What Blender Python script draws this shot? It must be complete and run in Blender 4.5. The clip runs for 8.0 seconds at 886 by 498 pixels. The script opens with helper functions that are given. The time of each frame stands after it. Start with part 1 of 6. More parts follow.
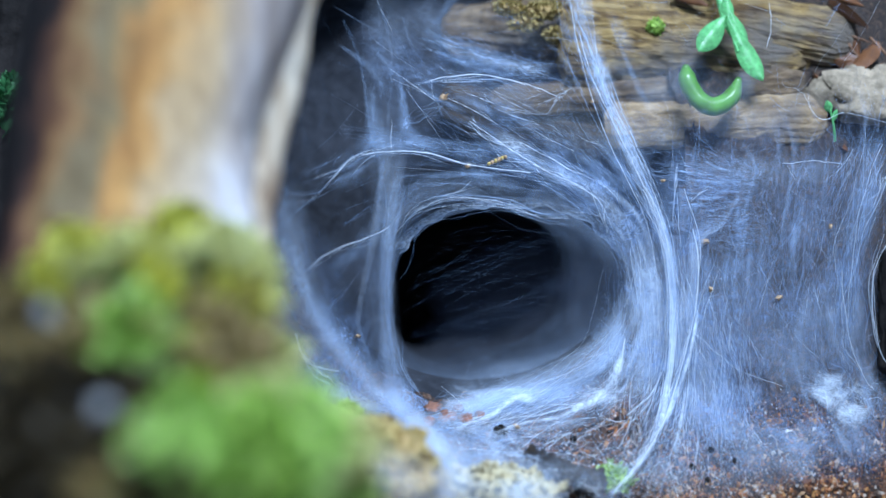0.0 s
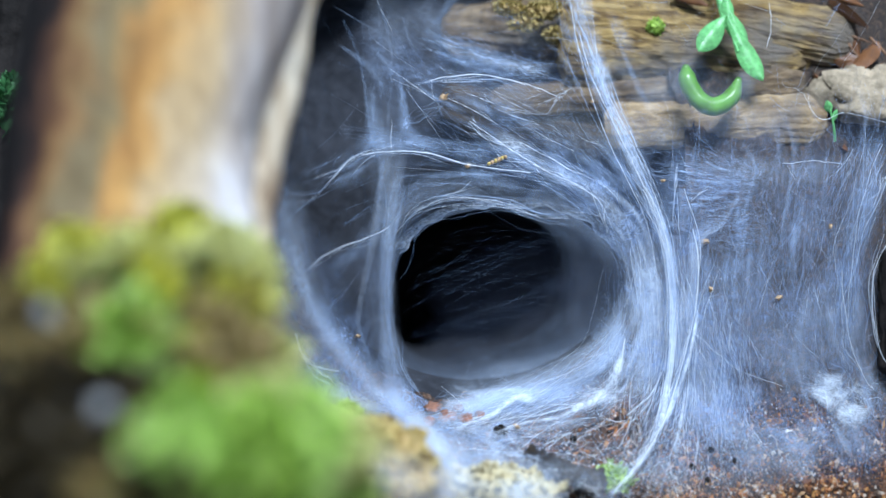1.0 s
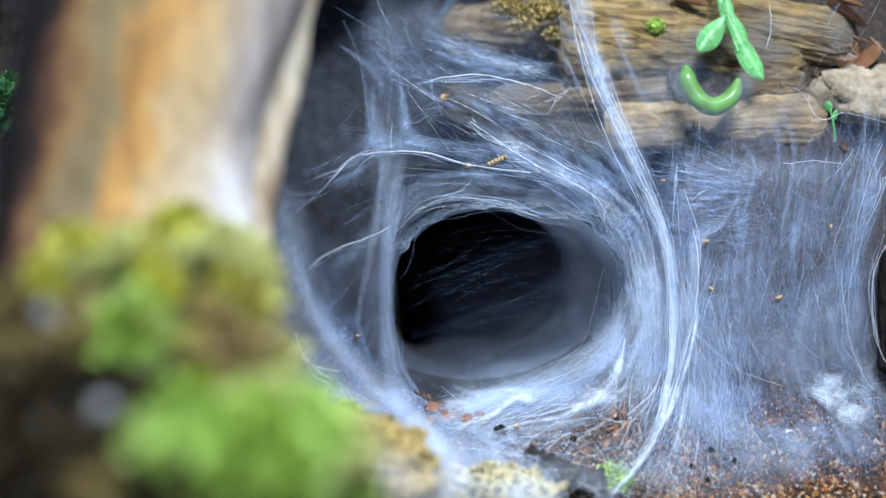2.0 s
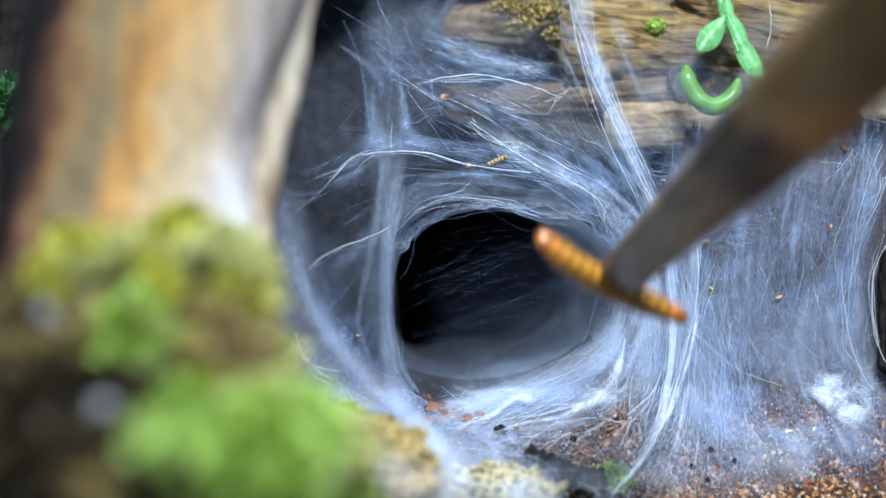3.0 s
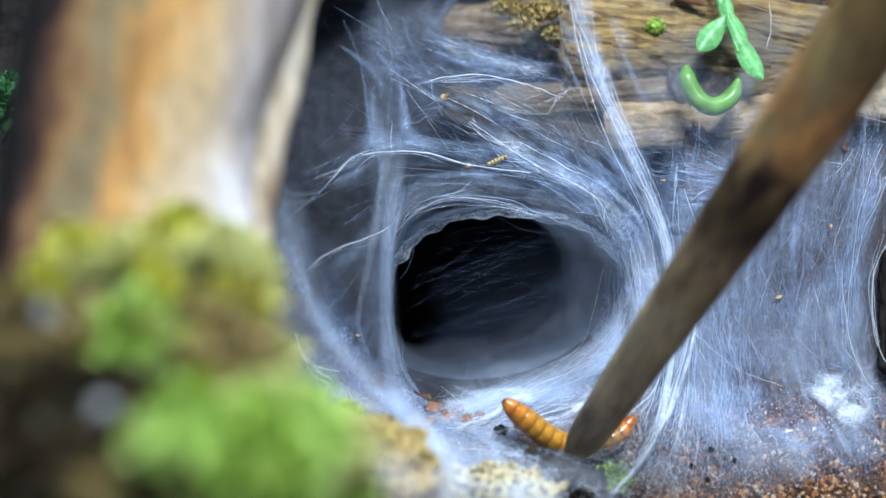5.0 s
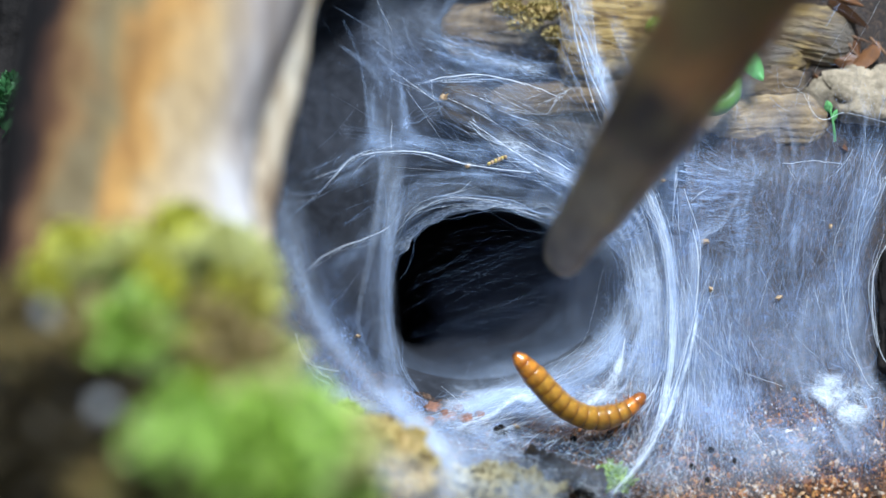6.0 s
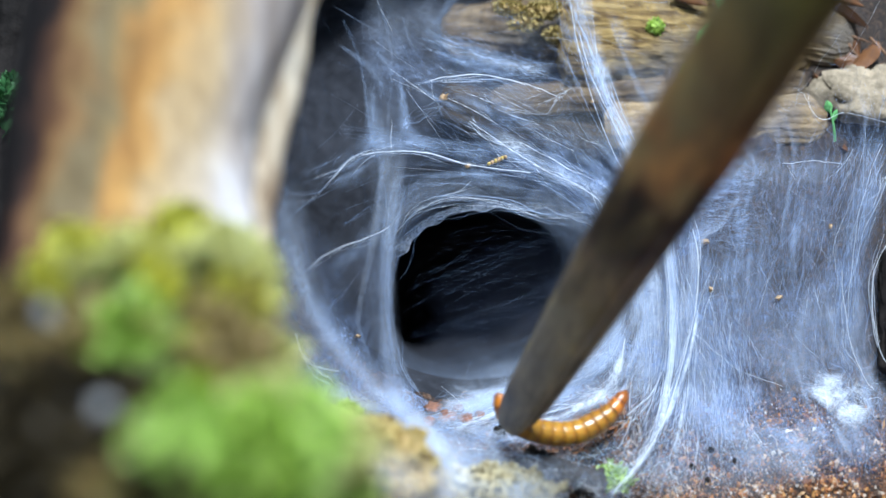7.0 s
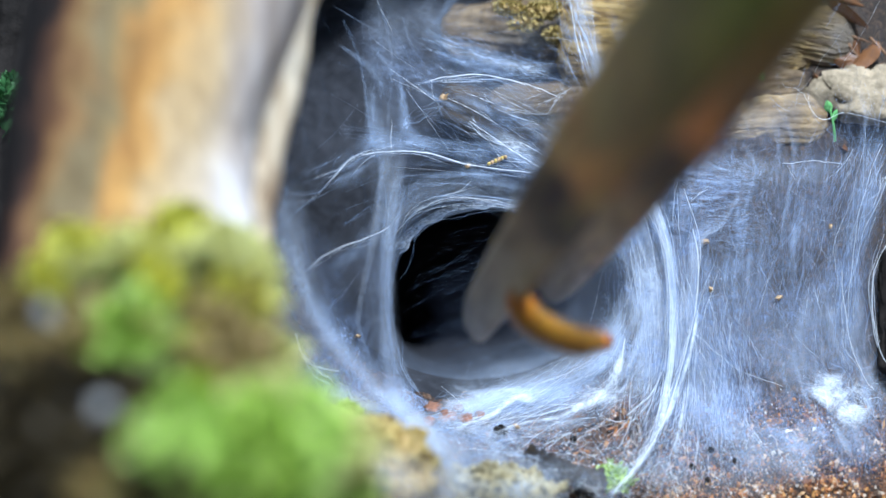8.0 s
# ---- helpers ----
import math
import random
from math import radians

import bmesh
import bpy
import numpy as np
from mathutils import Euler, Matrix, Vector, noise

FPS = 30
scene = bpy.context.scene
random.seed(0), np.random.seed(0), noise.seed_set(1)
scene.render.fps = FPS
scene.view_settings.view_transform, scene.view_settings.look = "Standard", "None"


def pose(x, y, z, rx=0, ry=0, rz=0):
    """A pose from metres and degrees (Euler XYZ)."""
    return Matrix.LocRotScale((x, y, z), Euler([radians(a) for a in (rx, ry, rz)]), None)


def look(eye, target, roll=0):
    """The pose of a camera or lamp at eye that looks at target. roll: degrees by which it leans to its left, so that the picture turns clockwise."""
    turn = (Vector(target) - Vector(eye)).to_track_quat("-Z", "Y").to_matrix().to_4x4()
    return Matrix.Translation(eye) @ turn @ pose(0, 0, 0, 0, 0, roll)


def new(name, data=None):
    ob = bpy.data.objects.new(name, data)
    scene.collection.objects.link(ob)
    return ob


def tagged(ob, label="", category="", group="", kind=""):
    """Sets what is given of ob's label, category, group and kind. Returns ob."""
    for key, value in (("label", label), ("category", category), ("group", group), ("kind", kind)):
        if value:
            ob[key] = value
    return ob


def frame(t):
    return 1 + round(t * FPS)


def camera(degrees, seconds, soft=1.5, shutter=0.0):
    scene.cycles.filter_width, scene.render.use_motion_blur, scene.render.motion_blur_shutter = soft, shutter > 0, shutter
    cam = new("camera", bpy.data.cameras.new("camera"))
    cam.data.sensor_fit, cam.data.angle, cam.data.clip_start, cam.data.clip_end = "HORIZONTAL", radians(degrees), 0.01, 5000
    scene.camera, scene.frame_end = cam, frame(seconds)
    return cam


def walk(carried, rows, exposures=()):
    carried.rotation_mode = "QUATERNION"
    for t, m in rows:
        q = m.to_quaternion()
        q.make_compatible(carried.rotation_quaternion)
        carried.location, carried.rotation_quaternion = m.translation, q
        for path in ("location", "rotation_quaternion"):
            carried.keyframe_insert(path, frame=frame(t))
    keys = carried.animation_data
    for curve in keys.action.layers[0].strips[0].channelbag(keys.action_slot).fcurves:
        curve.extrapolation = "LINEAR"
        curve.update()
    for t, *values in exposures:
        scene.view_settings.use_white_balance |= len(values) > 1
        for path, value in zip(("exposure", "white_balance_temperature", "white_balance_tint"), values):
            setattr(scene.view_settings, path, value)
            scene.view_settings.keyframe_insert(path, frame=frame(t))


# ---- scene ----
# The camera stands on a tripod and looks down at the burrow.
TILT = 25.0
EYE = Vector((0.0, 0.0, 0.23))
FOCAL = 2487.0
FORE = Vector((0, math.cos(radians(TILT)), -math.sin(radians(TILT))))
UP = Vector((0, math.sin(radians(TILT)), math.cos(radians(TILT))))
cam = camera(35.0, 8.0, soft=1.5, shutter=0.5)
cam.data.dof.use_dof = True
cam.data.dof.focus_distance = 0.397
cam.data.dof.aperture_fstop = 5.6
STAND = look(EYE, EYE + FORE)
walk(cam, [(0.0, STAND), (8.0, STAND)],
     exposures=[(0.0, -0.20, 5480, 10), (0.6, -0.14, 5650, 10), (1.4, 0.0, 6500, 10), (4.0, 0.02, 6500, 10), (7.0, 0.08, 6500, 10), (8.0, 0.17, 6400, 10)])


def spot(x, y, d):
    """A place fitted to the camera's view by its pixel (x right, y down, about 2487 to the radian) and its distance d
    along the view.
    """
    return EYE + (FORE + Vector((float(x - 784) / FOCAL, 0, 0)) + UP * (float(441 - y) / FOCAL)) * float(d)


def pixel_of(p):
    v = Vector(p) - EYE
    d = v.dot(FORE)
    return 784 + FOCAL * v.x / d, 441 - FOCAL * v.dot(UP) / d, d


scene.cycles.transparent_max_bounces = 24


# ---- world and light: a lamp panel over the terrarium, dim daylight of the room ----
world = bpy.data.worlds.new("world")
scene.world = world
world.use_nodes = True
wbg = world.node_tree.nodes["Background"]
wbg.inputs["Color"].default_value = (0.50, 0.72, 1.0, 1)
wbg.inputs["Strength"].default_value = 0.42


def area(name, eye, target, sx, sy, watts, colour):
    lamp = bpy.data.lights.new(name, "AREA")
    lamp.shape, lamp.size, lamp.size_y, lamp.energy, lamp.color = "RECTANGLE", sx, sy, watts, colour
    ob = new(name, lamp)
    ob.matrix_world = look(eye, target)
    return ob


area("lamp_panel", (0.10, 0.15, 0.69), (0.02, 0.34, 0.05), 0.28, 0.08, 12.8, (0.78, 0.88, 1.0))


# ---- materials ----
class Nodes:
    """A short hand for node trees."""

    def __init__(self, name):
        self.mat = bpy.data.materials.new(name)
        self.mat.use_nodes = True
        self.tree = self.mat.node_tree
        self.tree.nodes.clear()
        self.out = self.tree.nodes.new("ShaderNodeOutputMaterial")

    def node(self, kind, **inputs):
        n = self.tree.nodes.new(kind)
        for key, value in inputs.items():
            self.put(n, key.replace("_", " "), value)
        return n

    def put(self, n, key, value):
        socket = n.inputs[int(key[1:])] if key[0] == "i" and key[1:].isdigit() else n.inputs[key]
        if isinstance(value, bpy.types.NodeSocket):
            self.tree.links.new(value, socket)
        else:
            socket.default_value = value

    def coords(self, scale=(1, 1, 1), source="Object", turn=(0, 0, 0)):
        tc = self.tree.nodes.new("ShaderNodeTexCoord")
        m = self.node("ShaderNodeMapping", Vector=tc.outputs[source], Scale=scale, Rotation=turn)
        return m.outputs[0]

    def noise(self, vector, scale, detail=4.0, rough=0.55, warp=0.0):
        return self.node("ShaderNodeTexNoise", Vector=vector, Scale=scale, Detail=detail, Roughness=rough, Distortion=warp).outputs[0]

    def ramp(self, fac, stops):
        n = self.node("ShaderNodeValToRGB", Fac=fac)
        el = n.color_ramp.elements
        while len(el) < len(stops):
            el.new(0.5)
        for e, (p, c) in zip(el, stops):
            e.position = p
            e.color = (*c, 1) if len(c) == 3 else c
        return n.outputs[0]

    def mix(self, fac, a, b, how="MIX"):
        n = self.tree.nodes.new("ShaderNodeMix")
        n.data_type, n.blend_type = "RGBA", how
        for i, v in ((0, fac), (6, a), (7, b)):
            if isinstance(v, bpy.types.NodeSocket):
                self.tree.links.new(v, n.inputs[i])
            else:
                n.inputs[i].default_value = v if i == 0 or len(v) == 4 else (*v, 1)
        return n.outputs[2]

    def math(self, how, a, b=0.0, clamp=False):
        n = self.tree.nodes.new("ShaderNodeMath")
        n.operation, n.use_clamp = how, clamp
        for i, v in ((0, a), (1, b)):
            if isinstance(v, bpy.types.NodeSocket):
                self.tree.links.new(v, n.inputs[i])
            else:
                n.inputs[i].default_value = v
        return n.outputs[0]

    def bump(self, height, strength, distance):
        return self.node("ShaderNodeBump", Height=height, Strength=strength, Distance=distance).outputs[0]

    def surface(self, socket):
        self.tree.links.new(socket, self.out.inputs["Surface"])
        return self.mat

    def principled(self, **kw):
        return self.surface(self.node("ShaderNodeBsdfPrincipled", **kw).outputs[0])


def grained(name, stops, along, scale, rough=0.7, relief=0.0008, spots=None):
    """Wood or bark with grain along the local axis given by the small number of `along`."""
    m = Nodes(name)
    v = m.coords(along)
    n1 = m.noise(v, scale, 6.0, 0.6, 0.6)
    n2 = m.noise(m.coords(), scale * 0.35, 3.0)
    col = m.ramp(n1, stops)
    col = m.mix(0.55, col, m.ramp(n2, [(0.3, (0.35, 0.3, 0.27)), (0.65, (1, 1, 1))]), "MULTIPLY")
    if spots:
        col = m.mix(m.ramp(m.noise(m.coords(), spots[1], 3.0), [(spots[2], (0, 0, 0)), (spots[2] + 0.22, (0.9, 0.9, 0.9))]), col, spots[0])
    fine = m.noise(v, scale * 5, 4.0)
    height = m.math("ADD", n1, m.math("MULTIPLY", fine, 0.4))
    return m.principled(Base_Color=col, Roughness=rough, Specular_IOR_Level=0.2, Normal=m.bump(height, 0.9, relief))


def soil_material():
    m = Nodes("damp_soil_with_bank_shade")
    v = m.coords()
    big, fine = m.noise(v, 45, 4.0), m.noise(v, 900, 6.0, 0.75)
    col = m.ramp(fine, [(0.34, (0.010, 0.007, 0.006)), (0.47, (0.040, 0.026, 0.021)), (0.54, (0.13, 0.065, 0.034)), (0.60, (0.28, 0.15, 0.08)), (0.68, (0.40, 0.34, 0.30))])
    col = m.mix(0.6, col, m.ramp(big, [(0.35, (0.35, 0.35, 0.4)), (0.65, (1.1, 1.0, 0.9))]), "MULTIPLY")
    # shade painted into the colour of the bank, clay litter on the shelf
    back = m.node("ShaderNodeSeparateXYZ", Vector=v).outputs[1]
    bank_shade = m.ramp(m.math("ADD", back, m.math("MULTIPLY", big, 0.02)), [(0.352, (0, 0, 0)), (0.372, (0.9, 0.9, 0.9))])
    col = m.mix(bank_shade, col, m.ramp(fine, [(0.4, (0.010, 0.008, 0.007)), (0.58, (0.050, 0.033, 0.023)), (0.68, (0.16, 0.085, 0.045))]))
    return m.principled(Base_Color=col, Roughness=0.75, Normal=m.bump(m.math("ADD", fine, big), 1.0, 0.0015))


def island(name, stops, rough=0.6, translucent=0.0, relief=0.0):
    """A surface whose pieces differ in colour one by one."""
    m = Nodes(name)
    g = m.tree.nodes.new("ShaderNodeNewGeometry")
    col = m.ramp(g.outputs["Random Per Island"], stops)
    n = m.noise(m.coords(), 900, 3.0)
    col = m.mix(0.35, col, m.ramp(n, [(0.3, (0.3, 0.3, 0.3)), (0.7, (1.2, 1.2, 1.2))]), "MULTIPLY")
    b = m.node("ShaderNodeBsdfPrincipled", Base_Color=col, Roughness=rough)
    if not translucent:
        return m.surface(b.outputs[0])
    t = m.node("ShaderNodeBsdfTranslucent", Color=col)
    return m.surface(m.node("ShaderNodeMixShader", i0=translucent, i1=b.outputs[0], i2=t.outputs[0]).outputs[0])


def silk_thread(name, colour, clear):
    m = Nodes(name)
    d = m.node("ShaderNodeBsdfDiffuse", Color=(*colour, 1))
    t = m.node("ShaderNodeBsdfTranslucent", Color=(*colour, 1))
    s = m.node("ShaderNodeMixShader", i0=0.4, i1=d.outputs[0], i2=t.outputs[0])
    gl = m.node("ShaderNodeBsdfGlossy", Color=(0.9, 0.95, 1, 1), Roughness=0.35)
    s = m.node("ShaderNodeMixShader", i0=0.12, i1=s.outputs[0], i2=gl.outputs[0])
    c = m.node("ShaderNodeBsdfTransparent")
    return m.surface(m.node("ShaderNodeMixShader", i0=clear, i1=s.outputs[0], i2=c.outputs[0]).outputs[0])


def silk_sheet(name, colour, strength=1.0, along=(2.0, 30.0, 1.0), lines=0.7, base=0.42, patchy=1.0, frayed=1.0):
    """A film of felted threads: how much silk there is stands in the mesh's `silkiness`."""
    m = Nodes(name)
    at = m.tree.nodes.new("ShaderNodeAttribute")
    at.attribute_name = "silkiness"
    dens = at.outputs["Fac"]
    uv = m.coords((1, 1, 1), "UV")
    f1 = m.noise(m.coords(along, "UV"), 3.0, 5.0, 0.7, 0.5)
    f2 = m.noise(m.coords((along[0] * 1.3, along[1] * 0.8, 1), "UV", (0, 0, 0.6)), 3.0, 5.0, 0.7, 0.3)
    f3 = m.noise(m.coords((along[0] * 1.5, along[1] * 0.7, 1), "UV", (0, 0, -0.8)), 3.0, 5.0, 0.7, 0.3)
    cloud = m.ramp(m.noise(uv, 1.1, 4.0, 0.6, 0.8), [(0.34, (0.15,) * 3), (0.68, (1.35,) * 3)])
    patch = m.ramp(m.noise(uv, 4.5, 5.0, 0.65, 1.2), [(0.36, (0.55,) * 3), (0.66, (1.3,) * 3)])
    cloud = m.math("MULTIPLY", cloud, patch)
    cloud = m.math("ADD", m.math("MULTIPLY", cloud, patchy), 0.8 * (1 - patchy))
    line = [m.ramp(f, [(0.45, (0, 0, 0)), (0.75, (1, 1, 1))]) for f in (f1, f2, f3)]
    web = m.math("ADD", m.math("MULTIPLY", line[0], 0.9), m.math("ADD", m.math("MULTIPLY", line[1], 0.45), m.math("MULTIPLY", line[2], 0.35)))
    # crumpled filaments: thin ridges that wander over the film
    for scale, weight in ((5.0, 0.9), (11.0, 0.6), (23.0, 0.4)):
        off = m.math("ABSOLUTE", m.math("SUBTRACT", m.noise(m.coords((0.6, 1.0, 1), "UV", (0, 0, scale)), scale, 2.0, 0.5, 1.4), 0.5))
        web = m.math("ADD", web, m.math("MULTIPLY", m.ramp(off, [(0.0, (1, 1, 1)), (0.012, (0.45,) * 3), (0.04, (0, 0, 0))]), weight * frayed))
    fac = m.math("MULTIPLY", m.math("MULTIPLY", m.math("ADD", m.math("MULTIPLY", web, lines), base), cloud), m.math("MULTIPLY", dens, strength))
    fac = m.math("MINIMUM", fac, 0.93)
    d = m.node("ShaderNodeBsdfDiffuse", Color=(*colour, 1))
    t = m.node("ShaderNodeBsdfTranslucent", Color=(*colour, 1))
    s = m.node("ShaderNodeMixShader", i0=0.45, i1=d.outputs[0], i2=t.outputs[0])
    c = m.node("ShaderNodeBsdfTransparent")
    return m.surface(m.node("ShaderNodeMixShader", i0=fac, i1=c.outputs[0], i2=s.outputs[0]).outputs[0])


def trunk_material():
    m = Nodes("weathered_debarked_wood_side_lit")
    xyz = m.node("ShaderNodeSeparateXYZ", Vector=m.coords())
    n1 = m.noise(m.coords((1, 1, 0.28)), 75, 4.0, 0.55, 0.5)
    n2 = m.noise(m.coords((1, 1, 0.15)), 260, 5.0, 0.6, 0.4)
    n3 = m.noise(m.coords((1, 1, 0.4)), 45, 3.0)
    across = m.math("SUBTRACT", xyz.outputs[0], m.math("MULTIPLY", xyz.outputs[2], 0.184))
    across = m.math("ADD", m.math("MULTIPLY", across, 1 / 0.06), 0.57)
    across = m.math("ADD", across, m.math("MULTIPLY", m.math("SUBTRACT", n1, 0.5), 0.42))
    # wood streaks, plus painted light: left edge darkened, right side lifted to a highlight
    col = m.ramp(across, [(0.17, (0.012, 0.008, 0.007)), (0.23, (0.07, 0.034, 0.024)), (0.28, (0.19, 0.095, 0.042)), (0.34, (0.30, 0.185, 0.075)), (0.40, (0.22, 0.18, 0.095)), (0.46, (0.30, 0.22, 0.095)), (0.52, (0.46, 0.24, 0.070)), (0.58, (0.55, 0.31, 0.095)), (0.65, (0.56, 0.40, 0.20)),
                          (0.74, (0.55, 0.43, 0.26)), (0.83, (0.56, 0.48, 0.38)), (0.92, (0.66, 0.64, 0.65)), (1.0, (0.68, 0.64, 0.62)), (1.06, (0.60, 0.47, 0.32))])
    col = m.mix(0.6, col, m.ramp(n2, [(0.32, (0.40, 0.33, 0.28)), (0.65, (1.1, 1.1, 1.1))]), "MULTIPLY")
    col = m.mix(0.6, col, m.ramp(n3, [(0.33, (0.34, 0.25, 0.18)), (0.66, (0.54, 0.54, 0.54))]), "MULTIPLY")
    return m.principled(Base_Color=col, Roughness=0.7, Specular_IOR_Level=0.25, Normal=m.bump(n2, 0.6, 0.001))


def tongs_material():
    m = Nodes("mottled_bamboo")
    n1 = m.noise(m.coords((1, 1, 0.35)), 190, 4.0, 0.55, 0.6)
    n2 = m.noise(m.coords((1, 1, 0.06)), 900, 4.0, 0.6)
    n4 = m.noise(m.coords((1, 1, 0.45)), 110, 3.0, 0.5, 0.4)
    z = m.node("ShaderNodeSeparateXYZ", Vector=m.coords()).outputs[2]
    z = m.math("ADD", m.math("MULTIPLY", z, 1 / 0.33), m.math("MULTIPLY", m.math("SUBTRACT", n4, 0.5), 0.10))
    along = m.ramp(z, [(0.0, (0.22, 0.18, 0.13)), (0.10, (0.28, 0.235, 0.17)), (0.18, (0.33, 0.28, 0.19)), (0.235, (0.28, 0.21, 0.13)), (0.275, (0.09, 0.06, 0.05)), (0.325, (0.085, 0.055, 0.05)), (0.36, (0.56, 0.28, 0.11)),
                       (0.42, (0.24, 0.15, 0.07)), (0.50, (0.16, 0.13, 0.045)), (0.58, (0.15, 0.19, 0.03)), (0.8, (0.10, 0.09, 0.03)), (1.0, (0.10, 0.08, 0.045))])
    along = m.mix(m.ramp(n4, [(0.50, (0, 0, 0)), (0.62, (0.75, 0.75, 0.75))]), along, (0.34, 0.27, 0.13))
    col = m.mix(0.9, along, m.ramp(n1, [(0.34, (0.5, 0.46, 0.42)), (0.5, (1, 0.97, 0.94)), (0.68, (1.5, 1.4, 1.15))]), "MULTIPLY")
    col = m.mix(1.0, col, m.ramp(z, [(0.255, (1, 1, 1)), (0.29, (0.36, 0.33, 0.34)), (0.325, (0.36, 0.33, 0.34)), (0.355, (1, 1, 1))]), "MULTIPLY")
    col = m.mix(0.35, col, m.ramp(n2, [(0.3, (0.6, 0.56, 0.55)), (0.7, (1.2, 1.2, 1.2))]), "MULTIPLY")
    return m.principled(Base_Color=col, Roughness=0.42, Normal=m.bump(n2, 0.4, 0.0004))


def worm_material(name, tint):
    m = Nodes(name)
    z = m.node("ShaderNodeSeparateXYZ", Vector=m.coords()).outputs[2]
    band = m.ramp(m.math("ADD", m.math("MULTIPLY", z, 1 / 0.0038), 0.5), [(0.0, (0.16, 0.075, 0.010)), (0.14, (0.40, 0.225, 0.032)), (0.5, (0.50, 0.30, 0.048)), (0.78, (0.42, 0.215, 0.028)), (0.93, (0.20, 0.095, 0.014))])
    band = m.mix(1.0, band, tint, "MULTIPLY")
    col = m.mix(0.7, band, m.ramp(m.noise(m.coords(), 420, 3.0), [(0.33, (0.34, 0.28, 0.22)), (0.66, (1.3, 1.2, 1.0))]), "MULTIPLY")
    return m.principled(Base_Color=col, Roughness=0.28, Coat_Weight=0.3, Coat_Roughness=0.2, Subsurface_Weight=0.2, Subsurface_Radius=(0.002, 0.001, 0.0004))


def plain(name, colour, rough=0.5, scale=300, relief=0.0004, vary=0.5, translucent=0.0):
    m = Nodes(name)
    n = m.noise(m.coords(), scale, 4.0, 0.6)
    big = m.noise(m.coords(), scale * 0.2, 3.0)
    dark, light = [c * (1 - vary) for c in colour], [min(1, c * (1 + vary)) for c in colour]
    col = m.mix(0.5, m.ramp(n, [(0.3, dark), (0.7, light)]), m.ramp(big, [(0.3, dark), (0.7, light)]))
    b = m.node("ShaderNodeBsdfPrincipled", Base_Color=col, Roughness=rough, Normal=m.bump(n, 0.6, relief), Specular_IOR_Level=0.12 if rough > 0.7 else 0.5)
    if not translucent:
        return m.surface(b.outputs[0])
    t = m.node("ShaderNodeBsdfTranslucent", Color=col)
    return m.surface(m.node("ShaderNodeMixShader", i0=translucent, i1=b.outputs[0], i2=t.outputs[0]).outputs[0])


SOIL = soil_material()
TRUNK = trunk_material()
LOG = grained("split_driftwood", [(0.34, (0.035, 0.020, 0.010)), (0.44, (0.16, 0.10, 0.04)), (0.55, (0.34, 0.23, 0.085)), (0.68, (0.50, 0.37, 0.17))], (0.10, 1, 1), 560, 0.75, 0.0026, ((0.15, 0.13, 0.11), 55, 0.43))
LOG_PALE = grained("pale_worn_wood", [(0.30, (0.13, 0.085, 0.042)), (0.48, (0.29, 0.205, 0.11)), (0.68, (0.40, 0.30, 0.175))], (0.4, 1, 1), 420, 0.75, 0.0014, ((0.14, 0.115, 0.095), 70, 0.50))
LOG_BROWN = grained("brown_damp_wood", [(0.32, (0.040, 0.028, 0.018)), (0.5, (0.13, 0.090, 0.052)), (0.68, (0.25, 0.185, 0.115))], (0.2, 1, 1), 420, 0.75, 0.0012, ((0.10, 0.085, 0.07), 60, 0.46))
LOG_DARK = grained("dark_wood", [(0.32, (0.008, 0.006, 0.005)), (0.5, (0.030, 0.021, 0.014)), (0.68, (0.075, 0.056, 0.038))], (0.10, 1, 1), 360, 0.7, 0.0010)
SIDE_ROOT = grained("tan_root_wood", [(0.32, (0.32, 0.23, 0.15)), (0.5, (0.62, 0.52, 0.38)), (0.68, (0.76, 0.70, 0.58))], (1, 1, 0.2), 160, 0.6, 0.001)
# near-black stands in for shade on two added bodies; the pellets' own colour
SHADE_PELLET_BLACK = plain("shade_and_pellet_black", (0.012, 0.010, 0.009), 0.85, 200, 0.0015, 0.7)
GOLD_LICHEN = island("golden_lichen_beads", [(0, (0.12, 0.08, 0.02)), (0.5, (0.36, 0.27, 0.08)), (1, (0.58, 0.46, 0.18))], 0.6, 0.2)
STONE = plain("gritty_stone", (0.27, 0.22, 0.155), 0.85, 420, 0.0012, 0.6)
SILK = silk_thread("silk_thread", (0.90, 0.94, 0.98), 0.10)
SILK_FINE = silk_thread("fine_silk_thread", (0.52, 0.68, 0.95), 0.58)
SILK_FAINT = silk_thread("faint_silk_thread", (0.42, 0.60, 0.90), 0.70)
SHEET = silk_sheet("silk_film", (0.43, 0.58, 0.90), 0.74, (0.4, 38.0, 1.0), frayed=1.6)
FELT = silk_sheet("silk_felt", (0.79, 0.87, 0.97), 1.05, (0.4, 30.0, 1.0))
SOFT = silk_sheet("soft_silk_felt", (0.69, 0.79, 0.94), 0.95, (0.5, 14.0, 1.0), 0.32, 0.58, 0.7, 1.2)
HAZE = silk_sheet("silk_haze", (0.45, 0.55, 0.85), 1.0, (0.4, 40.0, 1.0), 0.5, 0.5, 0.1, 0.0)
VEIL = silk_sheet("silk_veil", (0.50, 0.65, 0.90), 0.66, (0.3, 26.0, 1.0))
# near-black bluish tint puts the hollow's shade into the wall colour
EARTH = plain("shaded_burrow_earth", (0.026, 0.028, 0.034), 0.85, 250, 0.0012, 0.6)
LINING = silk_sheet("silk_lining", (0.50, 0.62, 0.82), 1.0, (0.5, 8.0, 1.0), 0.25, 0.60, 0.25, 0.4)
TONGS = tongs_material()
